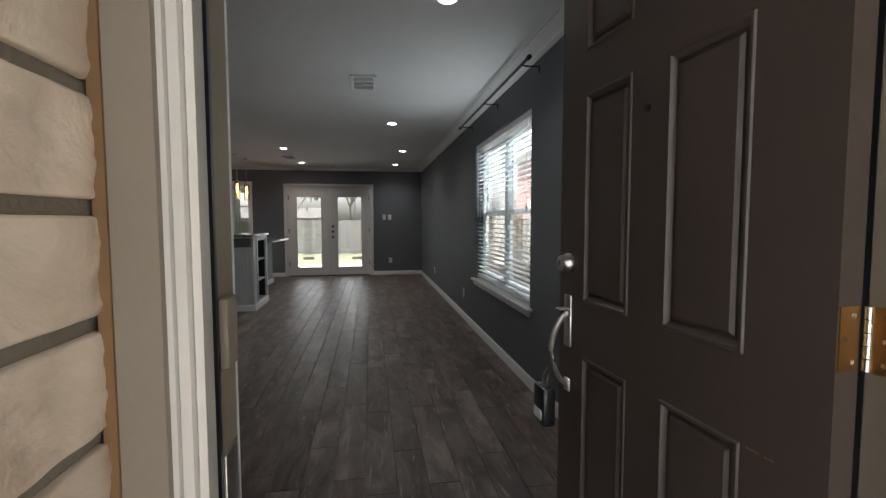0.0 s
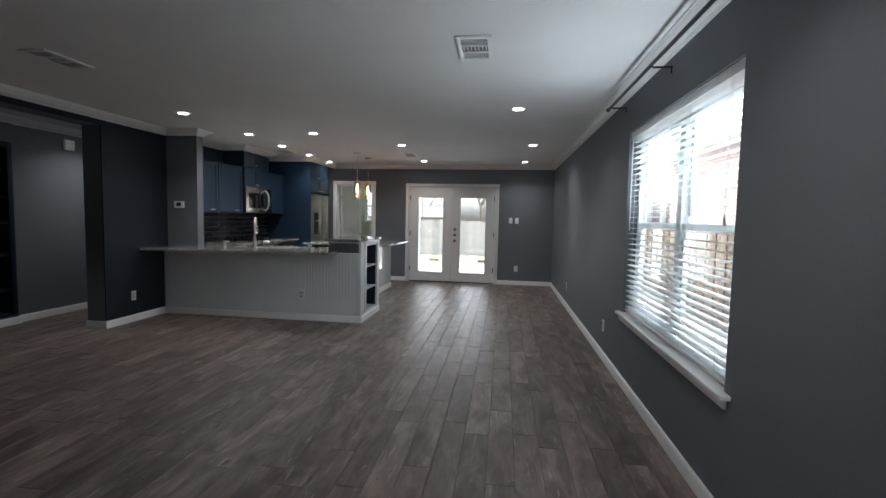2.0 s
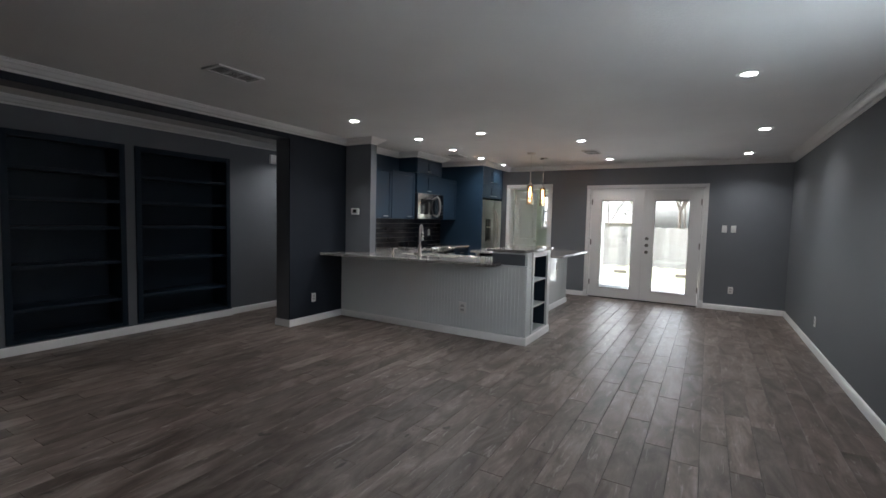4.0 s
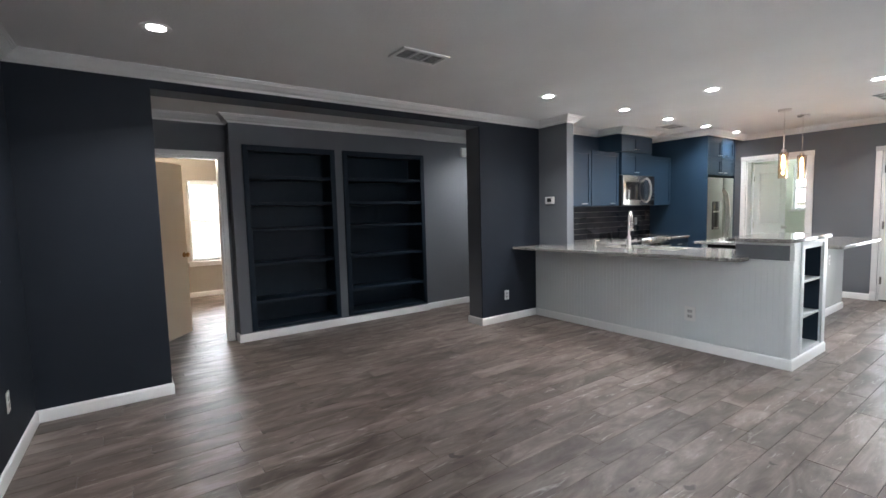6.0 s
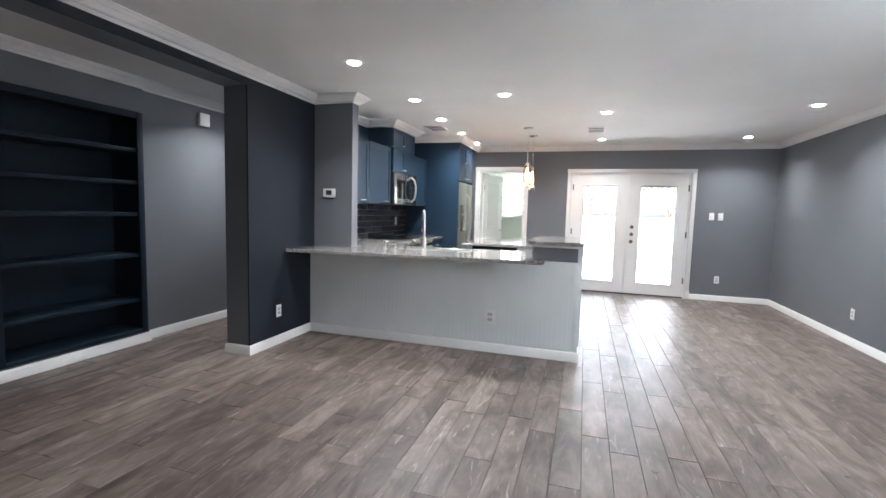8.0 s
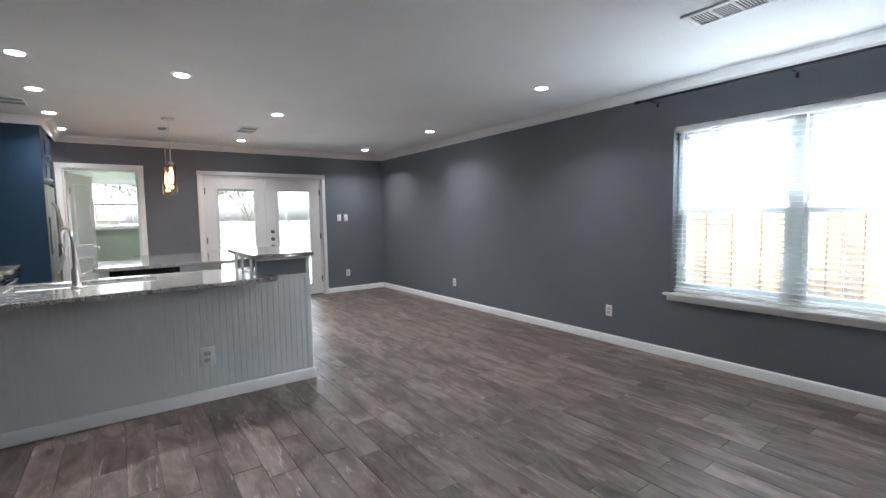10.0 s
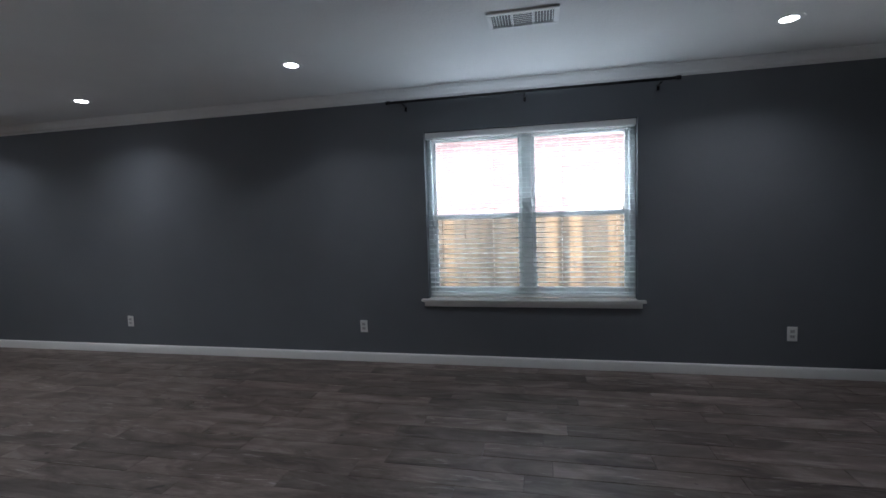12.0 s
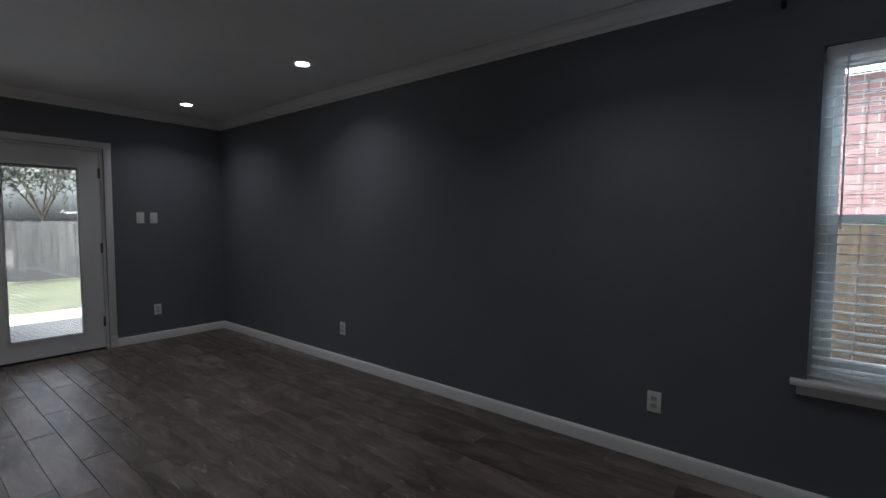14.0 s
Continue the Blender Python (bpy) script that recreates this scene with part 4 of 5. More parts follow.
part("niche_lining", boxes((-1.798, -1.785, 7.181, 7.659, 0.116, 0.964), (-1.785, PX1 - 0.01, 7.181, 7.19, 0.116, 0.964), (-1.785, PX1 - 0.01, 7.65, 7.659, 0.116, 0.964)), SHELFNAVY, pen, "dark navy niche lining")
for z in (0.40, 0.695):
    part("niche_shelf", boxes((-1.784, PX1 - 0.006, 7.191, 7.649, z - 0.018, z), b=0.002), CABWHITE, pen)
part("niche_trim", boxes((PX1, PX1 + 0.012, 7.12, 7.18, 0.1, 1.0), (PX1, PX1 + 0.012, 7.66, 7.72, 0.1, 1.0), (PX1, PX1 + 0.012, 7.12, 7.72, 1.0, 1.027), b=0.002), CABWHITE, pen)
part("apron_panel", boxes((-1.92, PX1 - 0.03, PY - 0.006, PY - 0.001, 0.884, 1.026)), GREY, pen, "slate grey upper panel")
part("bar_support", boxes((-1.918, PX1, PY - 0.022, PY - 0.0065, 1.006, 1.027), b=0.002), CABWHITE, pen)


def slab(name, outline, z0, z1, label, category):
    bm = bmesh.new()
    f = bm.faces.new([bm.verts.new((x, y, z0)) for x, y in outline])
    r = bmesh.ops.extrude_face_region(bm, geom=[f])
    bmesh.ops.translate(bm, vec=(0, 0, z1 - z0), verts=[v for v in r["geom"] if isinstance(v, bmesh.types.BMVert)])
    bmesh.ops.recalc_face_normals(bm, faces=bm.faces)
    bmesh.ops.bevel(bm, geom=[e for e in bm.edges if abs(e.verts[0].co.z - e.verts[1].co.z) < 1e-6], offset=0.003, segments=1, affect="EDGES")
    return bm


def corner(cx, cy, r, a0, a1, n=5):
    return [(cx + r * math.cos(radians(a0 + (a1 - a0) * k / n)), cy + r * math.sin(radians(a0 + (a1 - a0) * k / n))) for k in range(n + 1)]


SX0, SX1, SY0, SY1 = -3.37, -2.55, 7.16, 7.52
ctr = thing("countertop", (-3, 7.1, 0.88), "speckled grey granite worktop on the peninsula and along the wall", "countertop")
for nm, o in (("overhang_slab", [(-4.21, 6.56)] + corner(-1.87, 6.80, 0.06, -90, 0) + [(-1.81, 6.955), (-1.925, 6.957), (-1.925, SY0), (-4.21, SY0)]),
              ("corner_slab", [(-4.278, 7.172), (-4.278, 8.39), (-3.63, 8.39), (-3.63, 7.64), (-1.925, 7.64), (-1.925, SY1), (SX0, SY1), (SX0, SY0 + 0.002), (-3.778, SY0 + 0.002), (-3.778, 7.172)]),
              ("sink_end_slab", [(SX1, SY0 + 0.002), (SX1, SY1 - 0.002), (-1.925, SY1 - 0.002), (-1.925, SY0 + 0.002)]), ("stove_side_slab", [(-4.278, 9.14), (-4.278, 9.725), (-3.63, 9.725), (-3.63, 9.14)])):
    part(nm, slab("", o, 0.870, 0.902, "", ""), GRANITE, ctr)
bart = thing("countertop", (-1.7, 7.4, 1.03), "speckled grey granite slab on the raised peninsula end", "countertop")
part("slab", slab("", corner(-1.52, 6.91, 0.03, -90, 0) + corner(-1.52, 7.85, 0.03, 0, 90) + corner(-1.94, 7.85, 0.03, 90, 180) + corner(-1.94, 6.91, 0.03, 180, 270), 1.030, 1.062, "", ""), GRANITE, bart)
sink = thing("kitchen_sink", (-2.95, 7.33, 0.7), "undermount stainless steel double sink in the granite", "sink")
# The darker steel puts the dimness inside the basin into its colour.
part("basin", boxes((SX0 + 0.003, SX1 - 0.003, SY0 + 0.005, SY1 - 0.005, 0.72, 0.724), (SX0 + 0.003, SX0 + 0.006, SY0 + 0.005, SY1 - 0.005, 0.724, 0.885), (SX1 - 0.006, SX1 - 0.003, SY0 + 0.005, SY1 - 0.005, 0.724, 0.885), (SX0 + 0.006, SX1 - 0.006, SY0 + 0.005, SY0 + 0.008, 0.724, 0.885), (SX0 + 0.006, SX1 - 0.006, SY1 - 0.008, SY1 - 0.005, 0.724, 0.885), (-2.97, -2.955, SY0 + 0.008, SY1 - 0.008, 0.724, 0.86)), DULLSTEEL, sink)
fa = thing("kitchen_faucet", (-3.05, 7.10, 0.902), "brushed nickel pull-down faucet on the granite worktop", "faucet")
FX, FY = -3.01, 7.115
part("base", lathe([(0.001, 0.9022), (0.030, 0.9022), (0.030, 0.912), (0.024, 0.92), (0.022, 1.02), (0.016, 1.04), (0.001, 1.041)], 20, pose(FX, FY, 0)), NICKEL, fa)
part("spout", tube([(FX, FY, 1.03)] + [(FX - 0.037 * (1 - math.cos(math.pi * k / 10)), FY + 0.085 * (1 - math.cos(math.pi * k / 10)), 1.205 + 0.09 * math.sin(math.pi * k / 10)) for k in range(11)] + [(FX - 0.074, FY + 0.17, 1.19)], 0.012, 12), NICKEL, fa)
bm = bmesh.new()
rod(bm, (FX - 0.074, FY + 0.17, 1.195), (FX - 0.075, FY + 0.172, 1.085), 0.015, 0.019)
part("spray_head", bm, NICKEL, fa)
bm = bmesh.new()
rod(bm, (FX + 0.02, FY, 0.975), (FX + 0.085, FY, 1.005), 0.007, 0.009)
part("lever", bm, NICKEL, fa)
sp = thing("soap_dispenser", (-3.42, 7.09, 0.902), "short brushed nickel soap dispenser beside the sink", "soap dispenser")
part("pump", lathe([(0.001, 0.9022), (0.022, 0.9022), (0.022, 0.91), (0.012, 0.915), (0.011, 0.965), (0.018, 0.97), (0.018, 0.985), (0.001, 0.988)], 16, pose(-3.42, 7.09, 0)), NICKEL, sp)
bm = bmesh.new()
rod(bm, (-3.42, 7.09, 0.978), (-3.42, 7.17, 0.972), 0.006)
part("nozzle", bm, NICKEL, sp)


def slab_door(name, parent, x, y0, y1, z0, z1, mat=None, shaker=True, out=1):
    """A recessed-panel door on a face at x, facing out (+1 is +x)."""
    mat = mat or CABBLUE
    w = 0.052
    a, b = sorted((x, x + out * 0.012))
    c, d = sorted((x, x + out * 0.019))
    bm = boxes((a, b, y0, y1, z0, z1))
    for r in ((y0, y0 + w, z0, z1), (y1 - w, y1, z0, z1), (y0 + w, y1 - w, z0, z0 + w), (y0 + w, y1 - w, z1 - w, z1)):
        e, f = (b, d) if out > 0 else (c, a)
        box(bm, e, f, *r)
    return part(name, bm, mat, parent)


def pull(parent, x, y, z, horizontal=True, l=0.10):
    bm = bmesh.new()
    a, b = ((x + 0.028, y - l / 2, z), (x + 0.028, y + l / 2, z)) if horizontal else ((x + 0.028, y, z - l / 2), (x + 0.028, y, z + l / 2))
    rod(bm, a, b, 0.0055, n=10)
    for q in (a, b):
        q = [q[0], (q[1] + y) / 2 if horizontal else q[1], q[2] if horizontal else (q[2] + z) / 2]
        rod(bm, (x, q[1], q[2]), tuple(q), 0.004, n=8)
    return part("handle", bm, NICKEL, parent, "brushed nickel bar pull")


def wall_cabinet(y0, y1, z0, z1, x1, doors, label, handles="h"):
    ob = thing("wall_cabinet", (-4.27, (y0 + y1) / 2, z0), label, "kitchen cabinet", "wall cabinets")
    part("body", boxes((-4.278, x1, y0, y1, z0, z1)), CABBLUE, ob)
    w = (y1 - y0) / doors
    for k in range(doors):
        d = slab_door("door", ob, x1, y0 + k * w + 0.004, y0 + (k + 1) * w - 0.004, z0 + 0.005, z1 - 0.005)
        if handles == "h":
            pull(d, x1 + 0.019, y0 + (k + 0.5) * w + (0.5 - k if doors == 2 else 0.28) * w * 0.7, z0 + 0.035)
        return ob


wall_cabinet(7.175, 7.725, 1.37, 2.10, -3.95, 1, "blue shaker wall cabinet beside the column")
wall_cabinet(7.730, 8.345, 1.37, 2.10, -3.95, 1, "blue shaker wall cabinet beside the microwave")
wall_cabinet(8.350, 9.155, 1.80, 2.115, -3.92, 2, "short blue cabinet above the microwave")
wall_cabinet(8.350, 9.155, 2.12, CEIL - 0.086, -3.92, 2, "short blue top cabinet under the crown moulding")
wall_cabinet(9.160, 9.725, 1.37, 2.10, -3.95, 1, "blue shaker wall cabinet beside the tall panel", "")
for ya, yb in ((7.175, 8.345), (9.16, 9.72)):
    solid("filler_board", boxes((-4.278, -4.262, ya, yb, 2.105, CEIL - 0.086)), CABBLUE, "dark blue board on the wall above the cabinets", "panel")
fc = thing("fridge_cabinet", (-3.8, 10.18, 1.79), "blue cabinet over the refrigerator", "kitchen cabinet")
part("body", boxes((-4.278, -3.42, 9.75, 10.63, 1.79, CEIL - 0.004)), CABBLUE, fc)
part("side_panel", boxes((-4.278, -3.395, 9.728, 9.747, 0.0, CEIL - 0.004)), CABBLUE, fc)
part("side_panel", boxes((-4.278, -3.395, 10.633, 10.652, 0.0, CEIL - 0.004)), CABBLUE, fc)
for z0, z1 in ((1.80, 2.045), (2.055, 2.335)):
    for k in range(2):
        d = slab_door("door", fc, -3.42, 9.765 + 0.43 * k, 10.187 + 0.43 * k, z0, z1)
        pull(d, -3.401, 10.11 + 0.16 * k, z0 + 0.03)
fr = thing("refrigerator", (-3.8, 10.18, 0), "stainless steel side-by-side refrigerator with a dark dispenser", "refrigerator")
part("body", boxes((-4.22, -3.46, 9.76, 10.62, 0.02, 1.765), b=0.005), DARKPLASTIC, fr)
d1 = part("door", boxes((-3.458, -3.395, 9.762, 10.255, 0.06, 1.76), b=0.010), DULLSTEEL, fr)
d2 = part("door", boxes((-3.458, -3.395, 10.263, 10.618, 0.06, 1.76), b=0.010), DULLSTEEL, fr)
for d, y in ((d1, 10.218), (d2, 10.300)):
    part("handle", tube([(-3.396, y, 0.74), (-3.348, y, 0.82), (-3.325, y, 1.0), (-3.318, y, 1.16), (-3.325, y, 1.32), (-3.348, y, 1.50), (-3.396, y, 1.58)], 0.014), NICKEL, d)
part("dispenser", boxes((-3.3945, -3.388, 9.89, 10.13, 0.98, 1.40), b=0.004), BLACKGLASS, d1, "dark ice and water dispenser")
part("dispenser_trim", boxes((-3.388, -3.383, 9.91, 10.11, 1.235, 1.26)), STEEL, d1)
part("drip_tray", boxes((-3.388, -3.378, 9.93, 10.09, 0.995, 1.012)), STEEL, d1)
mw = thing("microwave", (-4.1, 8.75, 1.37), "stainless steel microwave above the stove", "microwave")
part("body", boxes((-4.275, -3.90, 8.352, 9.153, 1.37, 1.795), b=0.004), DARKPLASTIC, mw)
md = part("door", boxes((-3.899, -3.872, 8.354, 8.98, 1.375, 1.79), b=0.005), STEEL, mw)
part("door_glass", boxes((-3.8715, -3.868, 8.42, 8.87, 1.45, 1.70), b=0.002), BLACKGLASS, md)
part("handle", tube([(-3.872, 8.93, 1.41), (-3.828, 8.93, 1.45), (-3.806, 8.93, 1.52), (-3.802, 8.93, 1.585), (-3.806, 8.93, 1.65), (-3.828, 8.93, 1.72), (-3.872, 8.93, 1.76)], 0.014), NICKEL, md)
part("control_panel", boxes((-3.899, -3.874, 8.984, 9.151, 1.375, 1.79), b=0.004), BLACKGLASS, mw, "black glass control strip")
part("display", boxes((-3.8735, -3.870, 9.01, 9.13, 1.66, 1.72)), BLACKGLASS, mw)
for i in range(4):
    for j in range(3):
        part("button", boxes((-3.8735, -3.871, 9.012 + 0.042 * j, 9.044 + 0.042 * j, 1.44 + 0.05 * i, 1.47 + 0.05 * i)), DARKPLASTIC, mw)


def base_cabinet(y0, y1, doors):
    ob = thing("base_cabinet", (-3.95, (y0 + y1) / 2, 0), "blue base cabinet along the kitchen wall", "kitchen cabinet", "base cabinets")
    part("body", boxes((-4.278, -3.67, y0, y1, 0.10, 0.868), (-4.278, -3.73, y0, y1, 0.0, 0.10)), CABBLUE, ob)
    w = (y1 - y0) / doors
    for k in range(doors):
        d = slab_door("door", ob, -3.67, y0 + k * w + 0.004, y0 + (k + 1) * w - 0.004, 0.12, 0.69)
        pull(d, -3.651, y0 + (k + 0.5) * w, 0.66)
        d = slab_door("drawer", ob, -3.67, y0 + k * w + 0.004, y0 + (k + 1) * w - 0.004, 0.70, 0.86)
        pull(d, -3.651, y0 + (k + 0.5) * w, 0.78)
    return ob


base_cabinet(7.65, 8.385, 1)
base_cabinet(9.145, 9.725, 1)
st = thing("stove", (-3.95, 8.765, 0), "slide-in stainless steel range with a black glass top", "stove")
part("body", boxes((-4.275, -3.66, 8.392, 9.138, 0.02, 0.895), b=0.003), STEEL, st)
part("cooktop", boxes((-4.275, -3.64, 8.392, 9.138, 0.896, 0.912), b=0.003), BLACKGLASS, st)
part("control_panel", boxes((-3.68, -3.615, 8.394, 9.136, 0.84, 0.925), b=0.006), STEEL, st)
for y in (8.46, 8.56, 8.97, 9.07):
    bm = bmesh.new()
    rod(bm, (-3.615, y, 0.885), (-3.592, y, 0.885), 0.019, n=16)
    part("knob", bm, NICKEL, st)
part("oven_door", boxes((-3.659, -3.63, 8.40, 9.13, 0.18, 0.83), b=0.004), BLACKGLASS, st)
bm = bmesh.new()
rod(bm, (-3.59, 8.44, 0.79), (-3.59, 9.09, 0.79), 0.011)
part("handle", bm, NICKEL, st)

# second counter
IX0, IX1, IY0, IY1 = -2.95, -1.91, 8.62, 10.05
isl = thing("island_cabinet", (-2.4, 9.2, 0), "glossy white island cabinet under a granite top", "kitchen island")
part("body", boxes((IX0, IX1, IY0, 9.45, 0.10, 0.868), (IX0 + 0.04, IX1, IY0 + 0.05, 9.45, 0.0, 0.10), (-2.60, IX1, 9.45, IY1, 0.0, 0.868)), CABWHITE, isl)
part("side_panel", boxes((IX1, IX1 + 0.012, IY0, IY1, 0.09, 0.862), b=0.002), ISLANDWHITE, isl)
part("baseboard", sweep(BASE, [(IX1 + 0.013, IY1), (IX1 + 0.013, IY0 - 0.001), (IX1 - 0.36, IY0 - 0.001)]), WHITE, isl)
ist = thing("countertop", (-2.3, 9.0, 0.87), "overhanging speckled granite top of the kitchen island", "countertop")
part("slab", slab("", corner(-1.60, 8.56, 0.05, -90, 0) + corner(-1.67, 9.98, 0.12, 0, 90) + [(-2.64, 10.10), (-2.64, 9.49), (-2.99, 9.49), (-2.99, 8.51)], 0.870, 0.902, "", ""), GRANITE, ist)
dwsh = thing("dishwasher", (-2.6, 8.61, 0), "black dishwasher built into the island", "dishwasher")
part("door", boxes((-2.87, -2.29, 8.585, 8.618, 0.12, 0.862), b=0.004), BLACKGLASS, dwsh)
bm = bmesh.new()
rod(bm, (-2.83, 8.55, 0.78), (-2.33, 8.55, 0.78), 0.009)
part("handle", bm, STEEL, dwsh)

# pendants
def pendant(x, y):
    ob = thing("pendant_lamp", (x, y, CEIL), "small pendant lamp with glow-tinted clear glass cylinder and glowing bulb", "pendant lamp", "pendants over the counter")
    part("canopy", lathe([(0.001, CEIL - 0.026), (0.055, CEIL - 0.024), (0.066, CEIL - 0.014), (0.066, CEIL - 0.001), (0.001, CEIL - 0.001)], 24, pose(x, y, 0)), NICKEL, ob)
    part("cord", tube([(x, y, 2.179), (x, y, CEIL - 0.02)], 0.0025, 6), NICKEL, ob)
    part("stem", lathe([(0.001, 1.979), (0.0075, 1.979), (0.0075, 2.170), (0.004, 2.178), (0.001, 2.179)], 12, pose(x, y, 0)), NICKEL, ob)
    part("socket", lathe([(0.001, 1.91), (0.024, 1.91), (0.026, 1.965), (0.012, 1.978), (0.001, 1.979)], 16, pose(x, y, 0)), NICKEL, ob)
    prof = [(0.048, 1.640), (0.048, 1.935), (0.028, 1.945), (0.028, 1.942), (0.0455, 1.932), (0.0455, 1.640)]
    bm = bmesh.new()
    n = 28
    rings = [[bm.verts.new((x + r * math.cos(k * 2 * math.pi / n), y + r * math.sin(k * 2 * math.pi / n), z)) for k in range(n)] for r, z in prof]
    for u, v in zip(rings, rings[1:] + rings[:1]):
        for k in range(n):
            bm.faces.new((u[k], u[(k + 1) % n], v[(k + 1) % n], v[k]))
    sh = part("shade", bm, GLOWTINT, ob)
    sh.visible_shadow = False
    part("bulb", lathe([(0.001, 1.735), (0.009, 1.739), (0.016, 1.762), (0.018, 1.81), (0.014, 1.865), (0.011, 1.905), (0.001, 1.909)], 14, pose(x, y, 0)), FILAMENT, ob)
    l = new("bulb_light", bpy.data.lights.new("bulb_light", "POINT"))
    l.data.energy, l.data.color, l.data.shadow_soft_size = BULB_WATTS, (1.0, 0.70, 0.42), 0.02
    l.matrix_basis = pose(x, y, 1.70)
    return ob


pendant(-2.27, 9.10)
pendant(-2.27, 9.72)

# recessed lamps
CANS = [(0.362, 6.139), (0.645, 8.342), (0.619, 10.252), (0.512, 2.95), (-3.281, 6.158), (-2.304, 7.353), (-3.245, 7.383), (-3.274, 8.381), (-3.275, 9.379), (-3.275, 10.342), (-1.322, 8.333), (-1.307, 10.203), (-3.37, 2.93)]
can = thing("recessed_lamp", (0, 0, 0), "round white recessed ceiling lamp, lit", "recessed lamp", "recessed ceiling lamps")
part("trim_ring", lathe([(0.049, -0.002), (0.066, -0.006), (0.080, -0.003), (0.080, -0.0003), (0.049, -0.0003)], 32), WHITE, can)
part("lens", lathe([(0.001, -0.0035), (0.048, -0.0035), (0.048, -0.0005), (0.001, -0.0005)], 32), LED, can)
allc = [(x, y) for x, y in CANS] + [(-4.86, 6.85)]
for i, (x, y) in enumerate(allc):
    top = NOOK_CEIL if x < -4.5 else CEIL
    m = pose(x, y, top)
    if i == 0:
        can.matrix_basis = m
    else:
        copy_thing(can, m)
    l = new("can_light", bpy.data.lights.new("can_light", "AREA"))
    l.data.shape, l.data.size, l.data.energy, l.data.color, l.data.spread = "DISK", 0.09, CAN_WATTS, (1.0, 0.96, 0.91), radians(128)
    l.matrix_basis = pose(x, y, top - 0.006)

# Lamp out of sight, assumed from the warm light in the bedroom.
flush = thing("ceiling_lamp", (-7.6, 3.0, CEIL), "unseen flush ceiling lamp with a warm glass bowl", "ceiling lamp")
part("base", lathe([(0.001, CEIL - 0.03), (0.15, CEIL - 0.03), (0.15, CEIL - 0.001), (0.001, CEIL - 0.001)], 28, pose(-7.6, 3.0, 0)), NICKEL, flush)
part("bowl", lathe([(0.001, CEIL - 0.11), (0.06, CEIL - 0.10), (0.12, CEIL - 0.065), (0.14, CEIL - 0.031), (0.001, CEIL - 0.031)], 28, pose(-7.6, 3.0, 0)), WARMBOWL, flush)
l = new("bowl_light", bpy.data.lights.new("bowl_light", "POINT"))
l.data.energy, l.data.color, l.data.shadow_soft_size = 2.4, (1.0, 0.80, 0.60), 0.09
l.matrix_basis = pose(-7.6, 3.0, CEIL - 0.22)

# Added out of sight above the doorway to brighten the laundry room.
laundry_fill = thing("ceiling_lamp", (-2.9, 12.2, CEIL), "unseen ceiling lamp added to brighten the laundry room", "ceiling lamp")
part("base", lathe([(0.001, CEIL - 0.03), (0.15, CEIL - 0.03), (0.15, CEIL - 0.001), (0.001, CEIL - 0.001)], 28, pose(-2.9, 12.2, 0)), NICKEL, laundry_fill)
part("bowl", lathe([(0.001, CEIL - 0.11), (0.06, CEIL - 0.10), (0.12, CEIL - 0.065), (0.14, CEIL - 0.031), (0.001, CEIL - 0.031)], 28, pose(-2.9, 12.2, 0)), LAUNDRYGLOW, laundry_fill)

# ceiling vents
def vent(cx, cy, lx, ly, banks, label):
    """A ceiling register; slats in banks along its long side."""
    ob = thing("ceiling_vent", (cx, cy, CEIL), label, "air vent", "ceiling vents")
    z0, z1 = CEIL - 0.013, CEIL - 0.001
    w = 0.028 if banks == 3 else 0.018
    part("frame", boxes((cx - lx / 2, cx - lx / 2 + w, cy - ly / 2, cy + ly / 2, z0, z1), (cx + lx / 2 - w, cx + lx / 2, cy - ly / 2, cy + ly / 2, z0, z1), (cx - lx / 2 + w, cx + lx / 2 - w, cy - ly / 2, cy - ly / 2 + w, z0, z1), (cx - lx / 2 + w, cx + lx / 2 - w, cy + ly / 2 - w, cy + ly / 2, z0, z1), b=0.002), WHITE, ob)
    # Flat dark sheet painting the unlit duct behind the slats.
    part("duct_dark", boxes((cx - lx / 2 + w, cx + lx / 2 - w, cy - ly / 2 + w, cy + ly / 2 - w, CEIL - 0.0025, CEIL - 0.001)), DARKPLASTIC, ob)
    span = (ly - 2 * w) / banks
    for b in range(banks):
        y0 = cy - ly / 2 + w + b * span
        if b:
            part("divider", boxes((cx - lx / 2 + w, cx + lx / 2 - w, y0 - 0.004, y0 + 0.004, z0, z1 - 0.002)), WHITE, ob)
        cross = banks == 3 and b == 1
        n = 7 if banks == 3 else 5
        for k in range(n):
            bm = bmesh.new()
            if cross:
                xx = cx - lx / 2 + w + (lx - 2 * w) * (k + 0.5) / n
                box(bm, xx - 0.0026, xx + 0.0026, y0 + 0.005, y0 + span - 0.005, z0 + 0.002, z0 + 0.0035)
            else:
                yy = y0 + span * (k + 0.5) / n
                box(bm, cx - lx / 2 + w, cx + lx / 2 - w, yy - 0.0018, yy + 0.0018, z0 + 0.002, z0 + 0.0035)
            part("slat", bm, WHITE, ob)
    return ob


vent(0.04, 4.50, 0.22, 0.40, 3, "white three-bank ceiling air register near the window")
vent(-2.98, 4.475, 0.22, 0.38, 3, "white ceiling air register near the nook opening")
vent(-1.41, 9.34, 0.23, 0.40, 2, "small white ceiling air register near the patio doors")
vent(-3.52, 8.94, 0.26, 0.34, 2, "small white ceiling air register over the kitchen")

# outlets, switches, thermostat
outlet = thing("wall_outlet", (0, 0, 0), "white duplex outlet plate on the wall", "outlet", "wall outlets")
part("plate", boxes((-0.035, 0.035, -0.006, 0, -0.057, 0.057), b=0.0025), PLASTIC, outlet)
